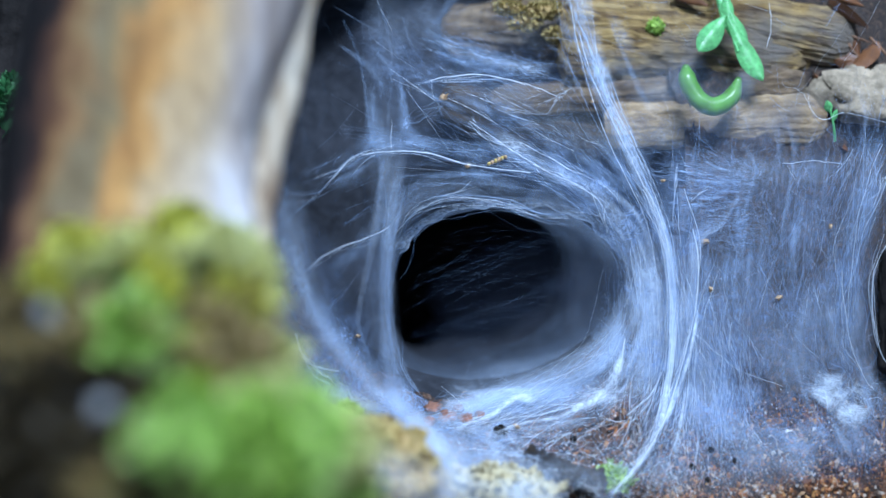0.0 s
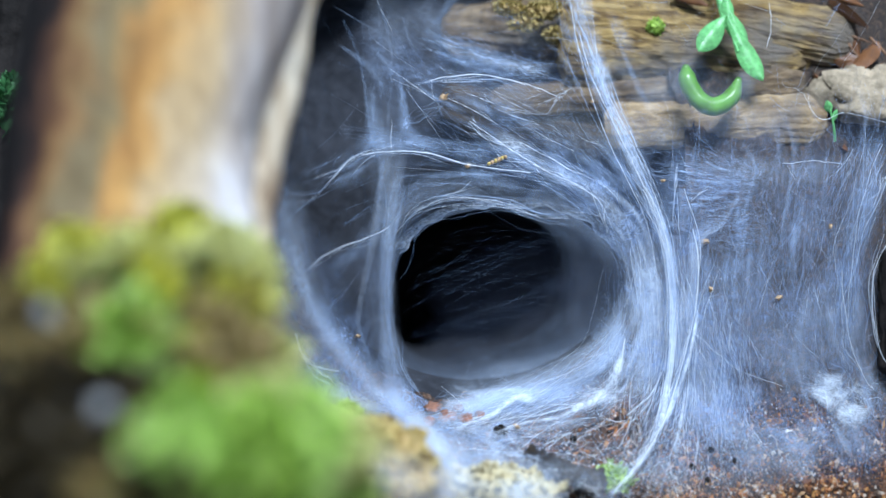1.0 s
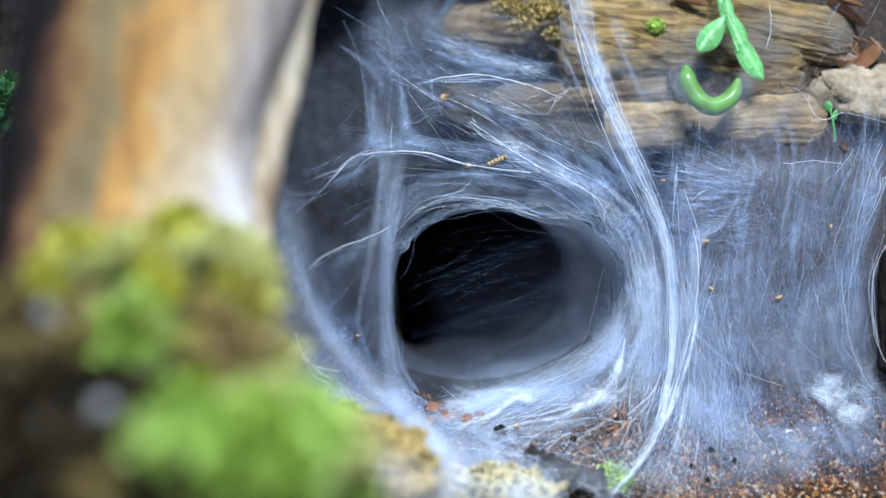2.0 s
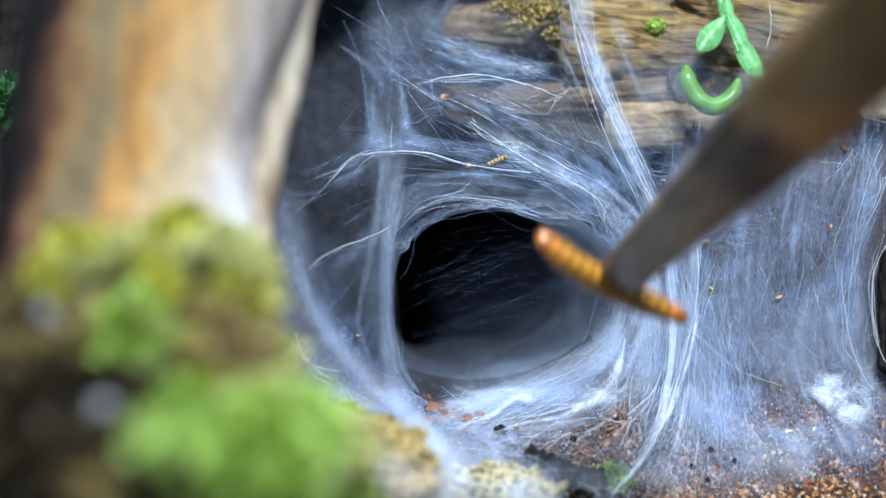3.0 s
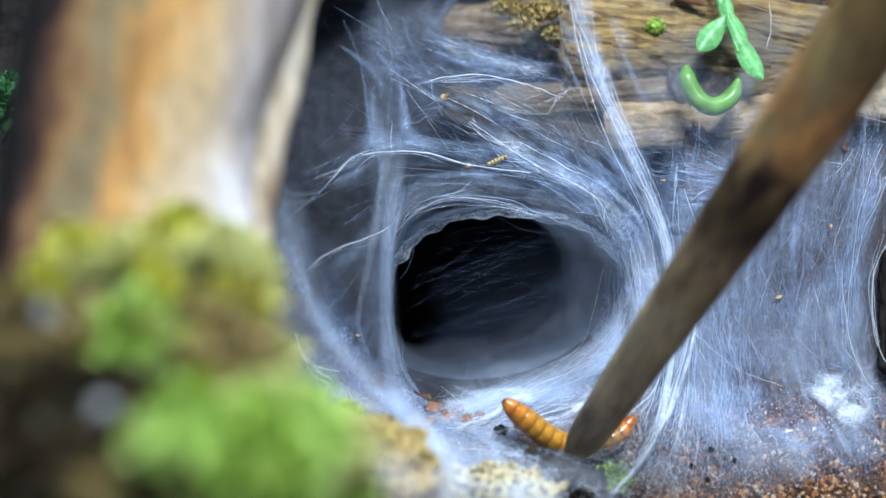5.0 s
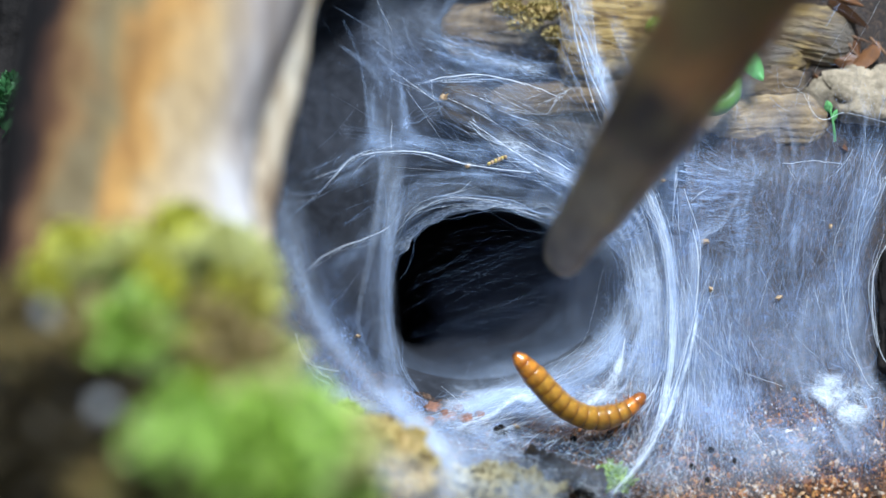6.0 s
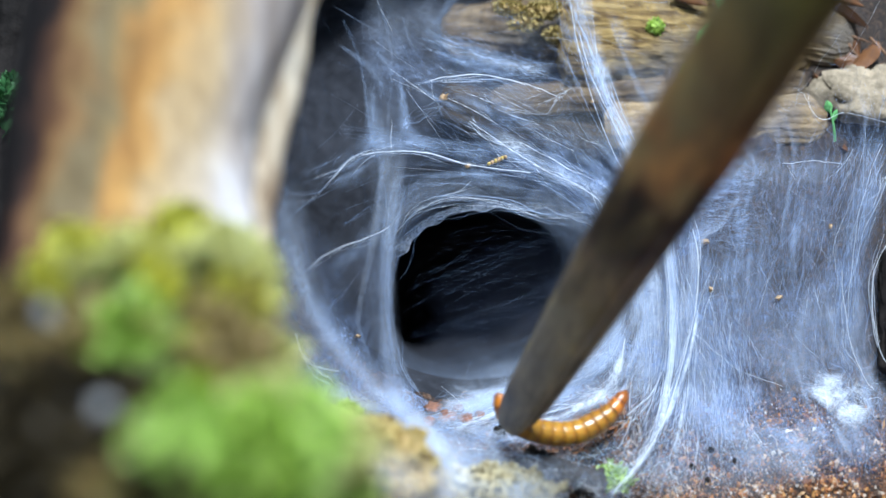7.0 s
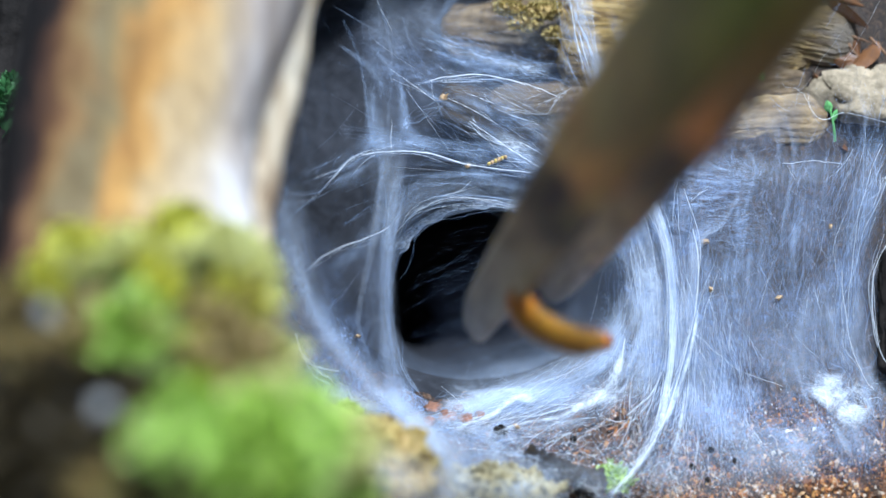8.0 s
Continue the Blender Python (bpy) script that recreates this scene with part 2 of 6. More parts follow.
GRUB_SKINS = [worm_material("grub_skin", (0.94 + 0.16 * k / 3, 0.81 - 0.15 * k / 3, 0.60 - 0.12 * k / 3)) for k in range(4)]
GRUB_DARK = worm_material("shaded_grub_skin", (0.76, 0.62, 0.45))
WORM_END = plain("amber_horn_skin", (0.27, 0.08, 0.013), 0.25, 600, 0.0001, 0.35)
GREEN = plain("fresh_green_leaf", (0.19, 0.52, 0.19), 0.16, 700, 0.0008, 0.45, 0.35)
SUCCULENT = plain("fleshy_green_leaf", (0.11, 0.28, 0.04), 0.3, 260, 0.0004, 0.45, 0.3)
DEAD_LEAF = plain("dead_brown_leaf", (0.15, 0.065, 0.026), 0.35, 300, 0.0005, 0.6, 0.2)
MOSS_YELLOW = island("yellow_moss_leaves", [(0, (0.26, 0.24, 0.015)), (0.5, (0.55, 0.53, 0.05)), (1, (0.74, 0.76, 0.16))], 0.6, 0.3)
MOSS_GREEN = island("green_moss_leaves", [(0, (0.14, 0.26, 0.02)), (0.5, (0.36, 0.55, 0.07)), (1, (0.60, 0.76, 0.22))], 0.6, 0.3)
MOSS_LIME = island("lime_moss_leaves", [(0, (0.30, 0.48, 0.07)), (0.5, (0.55, 0.76, 0.18)), (1, (0.74, 0.86, 0.38))], 0.6, 0.35)
MOSS_PALE = island("pale_moss_leaves", [(0, (0.46, 0.44, 0.14)), (0.5, (0.66, 0.67, 0.26)), (1, (0.80, 0.82, 0.42))], 0.6, 0.4)
MOSS_BROWN = island("brown_moss_leaves", [(0, (0.14, 0.09, 0.03)), (0.5, (0.34, 0.25, 0.09)), (1, (0.50, 0.40, 0.18))], 0.6, 0.25)
MOSS_DEEP = island("deep_green_moss_leaves", [(0, (0.02, 0.09, 0.03)), (1, (0.08, 0.26, 0.08))], 0.5, 0.25)
# near-black brown leaves imitate the shaded gaps in the moss
MOSS_DARK = island("shaded_gap_moss_leaves", [(0, (0.012, 0.009, 0.004)), (0.6, (0.040, 0.028, 0.010)), (1, (0.13, 0.09, 0.035))], 0.6, 0.2)
LICHEN = island("ochre_lichen_lobes", [(0, (0.20, 0.13, 0.03)), (0.4, (0.40, 0.28, 0.08)), (1, (0.62, 0.50, 0.20))], 0.7, 0.15)
PALE_LICHEN = island("pale_lichen_lobes", [(0, (0.36, 0.29, 0.16)), (0.4, (0.52, 0.45, 0.27)), (1, (0.66, 0.60, 0.40))], 0.7, 0.15)
CRUMB = island("bark_crumbs", [(0, (0.02, 0.015, 0.013)), (0.35, (0.06, 0.03, 0.02)), (0.6, (0.22, 0.08, 0.025)), (0.85, (0.42, 0.17, 0.05)), (0.95, (0.5, 0.42, 0.33))], 0.7)
CRUMB_ORANGE = island("orange_clay_crumbs", [(0, (0.03, 0.018, 0.012)), (0.35, (0.12, 0.05, 0.022)), (0.6, (0.42, 0.15, 0.04)), (0.82, (0.62, 0.32, 0.10)), (0.93, (0.58, 0.46, 0.34)), (1, (0.7, 0.64, 0.56))], 0.7)
PALE_GRIT = island("pale_grit_specks", [(0, (0.35, 0.30, 0.26)), (0.6, (0.62, 0.60, 0.58)), (1, (0.8, 0.8, 0.8))], 0.6)
SAND = island("pinkish_sand_grains", [(0, (0.30, 0.20, 0.15)), (0.6, (0.50, 0.36, 0.28)), (1, (0.68, 0.58, 0.5))], 0.7)
CHIP = island("orange_wood_chips", [(0, (0.30, 0.10, 0.03)), (0.6, (0.58, 0.22, 0.05)), (1, (0.68, 0.40, 0.18))], 0.6)
TWIG = plain("dry_brown_twig", (0.16, 0.085, 0.045), 0.7, 500, 0.0005, 0.5)
HUSK = plain("straw_coloured_husk", (0.36, 0.23, 0.11), 0.5, 700, 0.0003, 0.5)
SHED = plain("yellow_shed_skin", (0.42, 0.29, 0.06), 0.4, 700, 0.0002, 0.3)
PALE_PEBBLE = plain("pale_grey_pebble", (0.20, 0.20, 0.20), 0.6, 300, 0.0005, 0.3)


# ---- helpers for meshes ----
def mesh_of(name, verts, faces, material, uv=None, density=None, smooth=True):
    me = bpy.data.meshes.new(name)
    me.from_pydata([tuple(v) for v in verts], [], faces)
    me.materials.append(material)
    if smooth:
        me.polygons.foreach_set("use_smooth", [True] * len(me.polygons))
    if uv is not None:
        layer = me.uv_layers.new(name="UVMap")
        idx = np.empty(len(me.loops), dtype=np.int32)
        me.loops.foreach_get("vertex_index", idx)
        layer.data.foreach_set("uv", np.asarray(uv, dtype=np.float32)[idx].ravel())
    if density is not None:
        me.attributes.new("silkiness", "FLOAT", "POINT").data.foreach_set("value", np.asarray(density, dtype=np.float32))
    me.update()
    return me


def part(name, me, parent, label=""):
    ob = new(name, me)
    ob.parent = parent
    if label:
        ob["label"] = label
    return ob


def empty(name, at, label, category, group="", kind=""):
    ob = new(name)
    ob.location = at
    ob.empty_display_size = 0.01
    return tagged(ob, label, category, group, kind)


def local(verts, at):
    return [Vector(v) - Vector(at) for v in verts]


def grid_faces(nu, nv, wrap=False):
    out = []
    for i in range(nu - 1):
        for j in range(nv if wrap else nv - 1):
            k = (j + 1) % nv
            out.append((i * nv + j, i * nv + k, (i + 1) * nv + k, (i + 1) * nv + j))
    return out


def spline(points, n):
    """n places along a smooth line through the points."""
    p = [np.array(q, dtype=float) for q in points]
    p = [2 * p[0] - p[1]] + p + [2 * p[-1] - p[-2]]
    out = []
    for i in range(n):
        s = i / (n - 1) * (len(p) - 3)
        k = min(int(s), len(p) - 4)
        u = s - k
        a, b, c, e = p[k:k + 4]
        out.append(0.5 * (2 * b + (c - a) * u + (2 * a - 5 * b + 4 * c - e) * u * u + (3 * b - a - 3 * c + e) * u ** 3))
    return np.array(out)


def lump(rx, ry, rz, seed, rough=0.25, rings=14, around=20, freq=1.6):
    """A closed uneven body round the origin."""
    verts, off = [], Vector((seed * 3.7, seed * 1.3, seed * 2.1))
    for i in range(rings + 1):
        th = math.pi * i / rings
        for j in range(around):
            ph = 2 * math.pi * j / around
            v = Vector((math.sin(th) * math.cos(ph), math.sin(th) * math.sin(ph), math.cos(th)))
            k = 1 + rough * noise.fractal(v * freq + off, 0.6, 2.0, 4)
            verts.append(Vector((v.x * rx, v.y * ry, v.z * rz)) * k)
    return verts, grid_faces(rings + 1, around, True)


def loft(centres, radii, around=24, seed=0.0, rough=0.12, freq=30.0, squash=1.0, grain=0.0):
    """A tapering closed body along a line; rough: unevenness as a share of the radius; squash: depth by width; grain: furrows along it."""
    verts, n = [], len(centres)
    off = Vector((seed, seed * 2, seed * 3))
    for i in range(n):
        t = (Vector(centres[min(i + 1, n - 1)]) - Vector(centres[max(i - 1, 0)])).normalized()
        side = t.cross(FORE).normalized()
        back = t.cross(side).normalized()
        for j in range(around):
            a = 2 * math.pi * j / around
            dirn = side * math.cos(a) + back * math.sin(a) * squash
            q = Vector(centres[i]) + dirn * radii[i]
            k = 1 + rough * noise.fractal(q * freq + off, 0.7, 2.0, 5)
            if grain:
                u = i / n * 5 + seed
                g = noise.noise(Vector((math.cos(a) * 5, math.sin(a) * 5, u))) + 0.6 * noise.noise(Vector((math.cos(a) * 13, math.sin(a) * 13, u * 1.6)))
                k += grain * (g - 0.8 * max(0.0, abs(g) - 0.45))
            verts.append(Vector(centres[i]) + dirn * radii[i] * k)
    faces = grid_faces(n, around, True)
    faces.append(tuple(range(around)))
    faces.append(tuple(reversed(range((n - 1) * around, n * around))))
    return verts, faces


# ---- the ground: one sheet, a shelf of soil and the bank behind it ----
HOLE = (835.0, 290.0, 380.0, 425.0)


def ground_height(x, y):
    z = 0.0142 + 0.276 * (y - 0.3076)
    if y > 0.345:
        z = 0.0245 + 1.15 * (min(y, 0.47) - 0.345)
        if y > 0.47:
            z += 0.12 * (min(y, 1.2) - 0.47)
    if y < 0.40:
        z -= 0.004 * min(1.0, max(0.0, (y - 0.22) / 0.06)) * min(1.0, max(0.0, (0.40 - y) / 0.04))
    z = max(z, 0.0) if y > 0 else 0.0
    k = min(1.0, max(0.0, (y - 0.15) * 10)) if y < 1.5 else 0.4
    z += k * 0.006 * noise.fractal(Vector((x * 22, y * 22, 0.3)), 0.7, 2.0, 3)
    if 0.2 < y < 0.6 and abs(x) < 0.25:
        z += 0.0022 * noise.fractal(Vector((x * 160, y * 160, 1.7)), 0.6, 2.0, 4)
    return z


def axis_steps(lo, hi, step, ends):
    mid = list(np.arange(lo, hi, step))
    grow, a, b = step, lo, hi
    left, right = [], [hi]
    while a > -ends or b < ends:
        grow *= 1.35
        a, b = a - grow, b + grow
        left.append(a)
        right.append(b)
    return left[::-1] + mid + right


def build_ground():
    xs, ys = axis_steps(-0.2, 0.2, 0.002, 0.9), axis_steps(0.2, 0.54, 0.002, 0.9)
    verts = [(x, y, ground_height(x, y)) for y in ys for x in xs]
    nx = len(xs)
    inside = []
    for v in verts:
        ok = False
        if abs(v[0]) < 0.12 and 0.3 < v[1] < 0.60:
            px, py, d = pixel_of(v)
            ok = ((px - HOLE[0]) / HOLE[2]) ** 2 + ((py - HOLE[1]) / HOLE[3]) ** 2 < 1.0
        inside.append(ok)
    faces = [f for f in ((i * nx + j, i * nx + j + 1, (i + 1) * nx + j + 1, (i + 1) * nx + j) for i in range(len(ys) - 1) for j in range(nx - 1))
             if not all(inside[k] for k in f)]
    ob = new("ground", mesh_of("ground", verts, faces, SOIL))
    return tagged(ob, "dark damp soil with orange bark crumbs rising to a shade-painted bank", "ground", kind="structure")


build_ground()


def web_depth(x, y):
    """How far the sheet of silk hangs from the camera, at a pixel of its view."""
    d = 0.398
    if x < 720:
        d -= 0.045 * ((720 - x) / 250) ** 1.2
    if y < 330:
        d += 0.018 * (330 - y) / 330
    if y > 690:
        d -= 0.036 * (y - 690) / 190
    if x > 1150:
        d += 0.004 * min(1, (x - 1150) / 200)
    return d


def rim(a):
    """The lip of the burrow at the angle a (0 to the right, growing clockwise)."""
    c, s = math.cos(a), math.sin(a)
    corner = max(0.0, -c) * max(0.0, s) * 2
    p = 2.35 + 0.6 * corner
    r = (abs(c) ** p + abs(s) ** p) ** (-1 / p)
    return 900 + 205 * c * r, 530 + (162 if s < 0 else 168 + 42 * corner) * s * r


def ground_hit(x, y):
    """How far the ground lies from the camera at a pixel of its view."""
    lo, hi = 0.30, 0.60
    for _ in range(24):
        mid = (lo + hi) / 2
        p = spot(x, y, mid)
        if p.z > ground_height(p.x, p.y):
            lo = mid
        else:
            hi = mid
    return lo


def build_burrow():
    """The hollow in the bank and the tunnel that leads from its foot into the dark."""
    around, verts = 72, []
    hx, hy, ha, hb = HOLE
    for k, back in ((1.05, -0.0006), (0.99, 0.004), (0.95, 0.014), (0.90, 0.028)):
        for j in range(around):
            a = 2 * math.pi * j / around
            x, y = hx + ha * k * math.cos(a), hy + hb * k * math.sin(a)
            deep = back * (1.0 if math.sin(a) < 0.3 else 0.55)
            verts.append(spot(x, y, ground_hit(x, y) + deep))
    rows = [(868, 450, 1.30, 1.30, 0.455), (855, 490, 0.92, 0.96, 0.462), (846, 494, 0.78, 0.80, 0.468), (830, 488, 0.72, 0.74, 0.49), (790, 480, 0.66, 0.68, 0.53), (720, 474, 0.6, 0.6, 0.59), (640, 470, 0.3, 0.3, 0.63)]
    for cx, cy, k, q, d in spline(rows, 26):
        for j in range(around):
            a = 2 * math.pi * j / around
            x, y = rim(a)
            p = spot(cx + (x - 900) * k, cy + (y - 530) * q, d)
            n = noise.fractal(p * 70, 0.7, 2.0, 4)
            verts.append(p + (p - spot(cx, cy, d)).normalized() * n * 0.0020)
    faces = grid_faces(30, around, True)
    faces.append(tuple(range(29 * around, 30 * around)))
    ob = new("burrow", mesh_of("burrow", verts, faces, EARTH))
    return tagged(ob, "dark earthen burrow dug into the soil bank", "burrow", kind="structure")


build_burrow()


# ---- the web ----
web_at = spot(900, 530, 0.398)
web = empty("spider_web", web_at, "dense bluish white funnel web around a burrow mouth", "spider web")


def bell(x, y, cx, cy, sx, sy, turn=0.0):
    c, s = math.cos(turn), math.sin(turn)
    dx, dy = x - cx, y - cy
    u, v = dx * c + dy * s, -dx * s + dy * c
    return math.exp(-0.5 * ((u / sx) ** 2 + (v / sy) ** 2))


def silk_amount(x, y):
    """How thick the silk is spun."""
    a = 0.10
    a += 0.26 * bell(x, y, 830, 765, 130, 36, 0.2)
    a -= 0.10 * bell(x, y, 1110, 785, 80, 50)
    a += 0.18 * bell(x, y, 1000, 690, 190, 45, -0.35)
    a += 0.34 * bell(x, y, 1150, 530, 60, 170)
    a += 0.24 * bell(x, y, 1010, 310, 110, 40, 0.45)
    a += 0.08 * bell(x, y, 690, 480, 36, 280)
    a += 0.22 * bell(x, y, 560, 590, 60, 150, -0.5)
    a += 0.24 * bell(x, y, 640, 690, 120, 55, 0.4)
    a += 0.20 * bell(x, y, 830, 120, 140, 45, 0.15)
    a -= 0.08 * bell(x, y, 850, 345, 180, 40)
    a += 0.15 * bell(x, y, 1360, 450, 160, 140)
    a += 0.42 * bell(x, y, 1265, 700, 60, 90)
    a -= 0.04 * bell(x, y, 1400, 690, 60, 40)
    a += 0.20 * bell(x, y, 1460, 580, 120, 80)
    a += 0.16 * bell(x, y, 1500, 780, 120, 60)
    a -= 0.13 * bell(x, y, 1540, 50, 60, 80)
    a -= 0.06 * bell(x, y, 1420, 850, 220, 35)
    a += 0.08 * bell(x, y, 1530, 380, 40, 170, 0.25)
    a += 0.06 * bell(x, y, 700, 60, 70, 90)
    a -= 0.14 * bell(x, y, 1300, 90, 230, 90)
    a -= 0.05 * bell(x, y, 1450, 780, 130, 50)
    a -= 0.16 * bell(x, y, 590, 170, 70, 190)
    a -= 0.10 * bell(x, y, 860, 40, 120, 40)
    a -= 0.06 * bell(x, y, 1000, 200, 80, 60)
    a -= 0.08 * bell(x, y, 850, 170, 220, 120)
    a -= 0.05 * bell(x, y, 620, 420, 60, 120)
    a *= 1 - 0.9 * bell(x, y, 1572, 550, 20, 75)
    a *= 1 - 0.8 * bell(x, y, 1540, 30, 70, 60)
    a *= 1 - 0.7 * bell(x, y, 1075, 765, 90, 34, -0.3)
    return max(0.0, a)


def build_sheet():
    na, nk = 200, 70
    verts, uv, dens = [], [], []
    for i in range(na):
        a = 2 * math.pi * i / na
        x0, y0 = rim(a)
        c, s = math.cos(a), math.sin(a)
        reach = min((690 if c > 0 else 435) / max(1e-6, abs(c)), (335 if s > 0 else 560) / max(1e-6, abs(s)))
        x1, y1 = 900 + c * reach, 530 + s * reach
        for j in range(nk):
            k = (j / (nk - 1)) ** 1.2
            x, y = x0 + (x1 - x0) * k, y0 + (y1 - y0) * k
            d = web_depth(x, y) + 0.0035 * math.exp(-k * 25) + 0.0022 * noise.fractal(Vector((x / 120, y / 120, 2.0)), 0.7, 2.0, 3)
            verts.append(spot(x, y, d) - web_at)
            uv.append((a * 3.2, k * 3.0))
            edge = min(1, (1 - k) * 6)
            dens.append(silk_amount(x, y) * edge)
    part("silk_sheet", mesh_of("silk_sheet", verts, grid_faces(na, nk) + [((na - 1) * nk + j, (na - 1) * nk + j + 1, j + 1, j) for j in range(nk - 1)], SHEET, uv, dens), web, "thin bluish film of felted silk")


build_sheet()


def build_lining():
    """The tube of silk that leads from the lip into the burrow."""
    around, n, verts, uv, dens = 96, 34, [], [], []
    rows = [(900, 530, 1.0, 0.3990), (896, 527, 0.985, 0.404), (886, 519, 0.94, 0.414), (870, 508, 0.87, 0.430), (852, 497, 0.79, 0.450), (838, 490, 0.74, 0.475)]
    for i, (cx, cy, k, d) in enumerate(spline(rows, n)):
        for j in range(around):
            a = 2 * math.pi * j / around
            x, y = rim(a)
            p = spot(cx + (x - 900) * k, cy + (y - 530) * k, d)
            p += (p - spot(cx, cy, d)).normalized() * 0.0006 * noise.fractal(p * 60, 0.7, 2.0, 3)
            verts.append(p - web_at)
            uv.append((i * 0.10, j * 0.065))
            low = max(0.0, math.sin(a))
            right = max(0.0, math.cos(a))
            t = i / (n - 1)
            # silk graded to imitate light: dense on floor and right, thinning with depth
            dens.append((0.26 + 0.95 * low * (1 - t) ** 2 + 0.10 * low + 0.34 * right) * max(0.0, 1 - t) ** 0.4)
    part("tunnel_lining", mesh_of("tunnel_lining", verts, grid_faces(n, around, True), LINING, uv, dens), web, "grey-white silk tube lining the burrow")


build_lining()


def tubes(lines, radii, sides=3):
    """One mesh of thin round threads."""
    verts, faces = [], []
    for line, r in zip(lines, radii):
        base, n = len(verts), len(line)
        pts = [Vector(p) for p in line]
        for i, p in enumerate(pts):
            t = (pts[min(i + 1, n - 1)] - pts[max(i - 1, 0)])
            side = t.cross(FORE)
            side = side.normalized() if side.length > 1e-9 else Vector((1, 0, 0))
            back = t.cross(side).normalized()
            w = r * (1 + 0.4 * noise.noise(p * 420)) * (0.55 + 0.45 * math.sin(math.pi * min(1, max(0, 0.08 + 0.84 * i / (n - 1)))))
            for j in range(sides):
                a = 2 * math.pi * j / sides
                verts.append(p + (side * math.cos(a) + back * math.sin(a)) * w - web_at)
        for i in range(n - 1):
            for j in range(sides):
                k = (j + 1) % sides
                faces.append((base + i * sides + j, base + i * sides + k, base + (i + 1) * sides + k, base + (i + 1) * sides + j))
    return verts, faces


rng = random.Random(7)


def strand_bundle(points, n, spread, radius, material=None, lift=0.0, name="silk_band", wobble=5.0, rough=1.0, label=""):
    """n threads along one line; spread: how far they part at the start, the middle and the end."""
    lines, radii = [], []
    m = 30
    base = spline(points, m)
    for _ in range(n):
        o1, o2, o3 = (rng.gauss(0, 1.1) for _ in range(3))
        seed = rng.uniform(0, 99)
        s0 = max(0.0, rng.uniform(-0.25, 0.5)) if n > 5 else 0
        s1 = min(1.0, max(s0 + 0.3, rng.uniform(0.55, 1.25))) if n > 5 else 1
        line = []
        dz = rng.uniform(0, 0.003) + lift
        for i in range(m):
            t = s0 + (s1 - s0) * i / (m - 1)
            f = t * (m - 1)
            k = min(int(f), m - 2)
            q = base[k] * (1 - (f - k)) + base[k + 1] * (f - k)
            tan = base[k + 1] - base[k]
            nrm = np.array((-tan[1], tan[0])) / (np.hypot(*tan) + 1e-6)
            w = np.interp(t, (0, 0.5, 1), spread)
            drift = noise.noise(Vector((seed, t * 2.4, 0.5))) * 2.1 + noise.noise(Vector((seed, t * 7.0, 4.5))) * 0.6
            off = w * (o1 * (1 - t) + o2 * t + 0.2 * o3 + drift) + wobble * 0.6 * noise.noise(Vector((seed + 50, t * 5, 0))) + rng.gauss(0, 0.25) * rough
            x, y = q + nrm * off
            line.append(spot(x, y, web_depth(x, y) - 0.0012 - dz))
        lines.append(line)
        radii.append(radius * min(2.2, rng.lognormvariate(-0.55, 0.55)))
    few = n if n < 8 or material else max(3, int(n * 0.4))
    v, f = tubes(lines[:few], radii[:few])
    ob = part(name, mesh_of(name, v, f, material or SILK), web, label)
    if few < n:
        v, f = tubes(lines[few:], [q * 0.8 for q in radii[few:]])
        tagged(part("fine_threads", mesh_of("fine_threads", v, f, SILK_FINE), web), kind="stuff")
    return tagged(ob, kind="stuff") if n > 5 else ob


def veil(points, widths, density, material=None, lift=0.0, label="soft translucent veil of silk"):
    """A ribbon of felted silk along a line; widths at the start, the middle and the end."""
    n, m = 50, 13
    base = spline(points, n)
    verts, uv, dens, run = [], [], [], 0.0
    for i in range(n):
        t = i / (n - 1)
        tan = base[min(i + 1, n - 1)] - base[max(i - 1, 0)]
        nrm = np.array((-tan[1], tan[0])) / (np.hypot(*tan) + 1e-6)
        run += np.hypot(*(base[i] - base[max(0, i - 1)]))
        w = np.interp(t, (0, 0.5, 1), widths)
        for j in range(m):
            u = j / (m - 1) * 2 - 1
            x, y = base[i] + nrm * u * w
            verts.append(spot(x, y, web_depth(x, y) - 0.0008 - lift + 0.0015 * noise.noise(Vector((x / 60, y / 60, lift * 900)))) - web_at)
            uv.append((run / 130 + lift * 2000, u * w / 130 + points[0][0] * 0.37))
            dens.append(density * (1 - abs(u) ** 1.6) * min(1, 7 * t + 0.02, 7 * (1 - t) + 0.02))
    return part("veil", mesh_of("veil", verts, grid_faces(n, m), material or VEIL, uv, dens), web, label)


veil([(700, -40), (678, 150), (684, 330), (672, 480), (684, 620), (725, 745)], (46, 34, 30), 0.10, SOFT, lift=0.034)
veil([(708, 260), (692, 380), (684, 520), (693, 640), (728, 745), (810, 880)], (18, 15, 40), 0.36, SOFT, lift=0.030)
veil([(505, 320), (512, 450), (560, 580), (640, 670), (730, 735)], (40, 50, 30), 0.42, SOFT, lift=0.002)
veil([(470, 560), (520, 640), (600, 690), (720, 735)], (50, 50, 20), 0.55, SOFT, lift=0.003)
veil([(620, 250), (720, 255), (860, 275), (960, 300), (1060, 345)], (16, 20, 18), 0.34)
veil([(860, 235), (940, 280), (1010, 318), (1070, 360), (1110, 440)], (24, 18, 20), 0.40, FELT)
veil([(660, 440), (720, 365), (820, 330), (940, 350), (1050, 395), (1110, 480)], (36, 30, 34), 0.22, SOFT)
veil([(745, 60), (830, 92), (900, 116), (985, 130)], (22, 20, 20), 0.28)
veil([(640, 20), (720, 40), (780, 20)], (50, 60, 40), 0.12, SOFT)
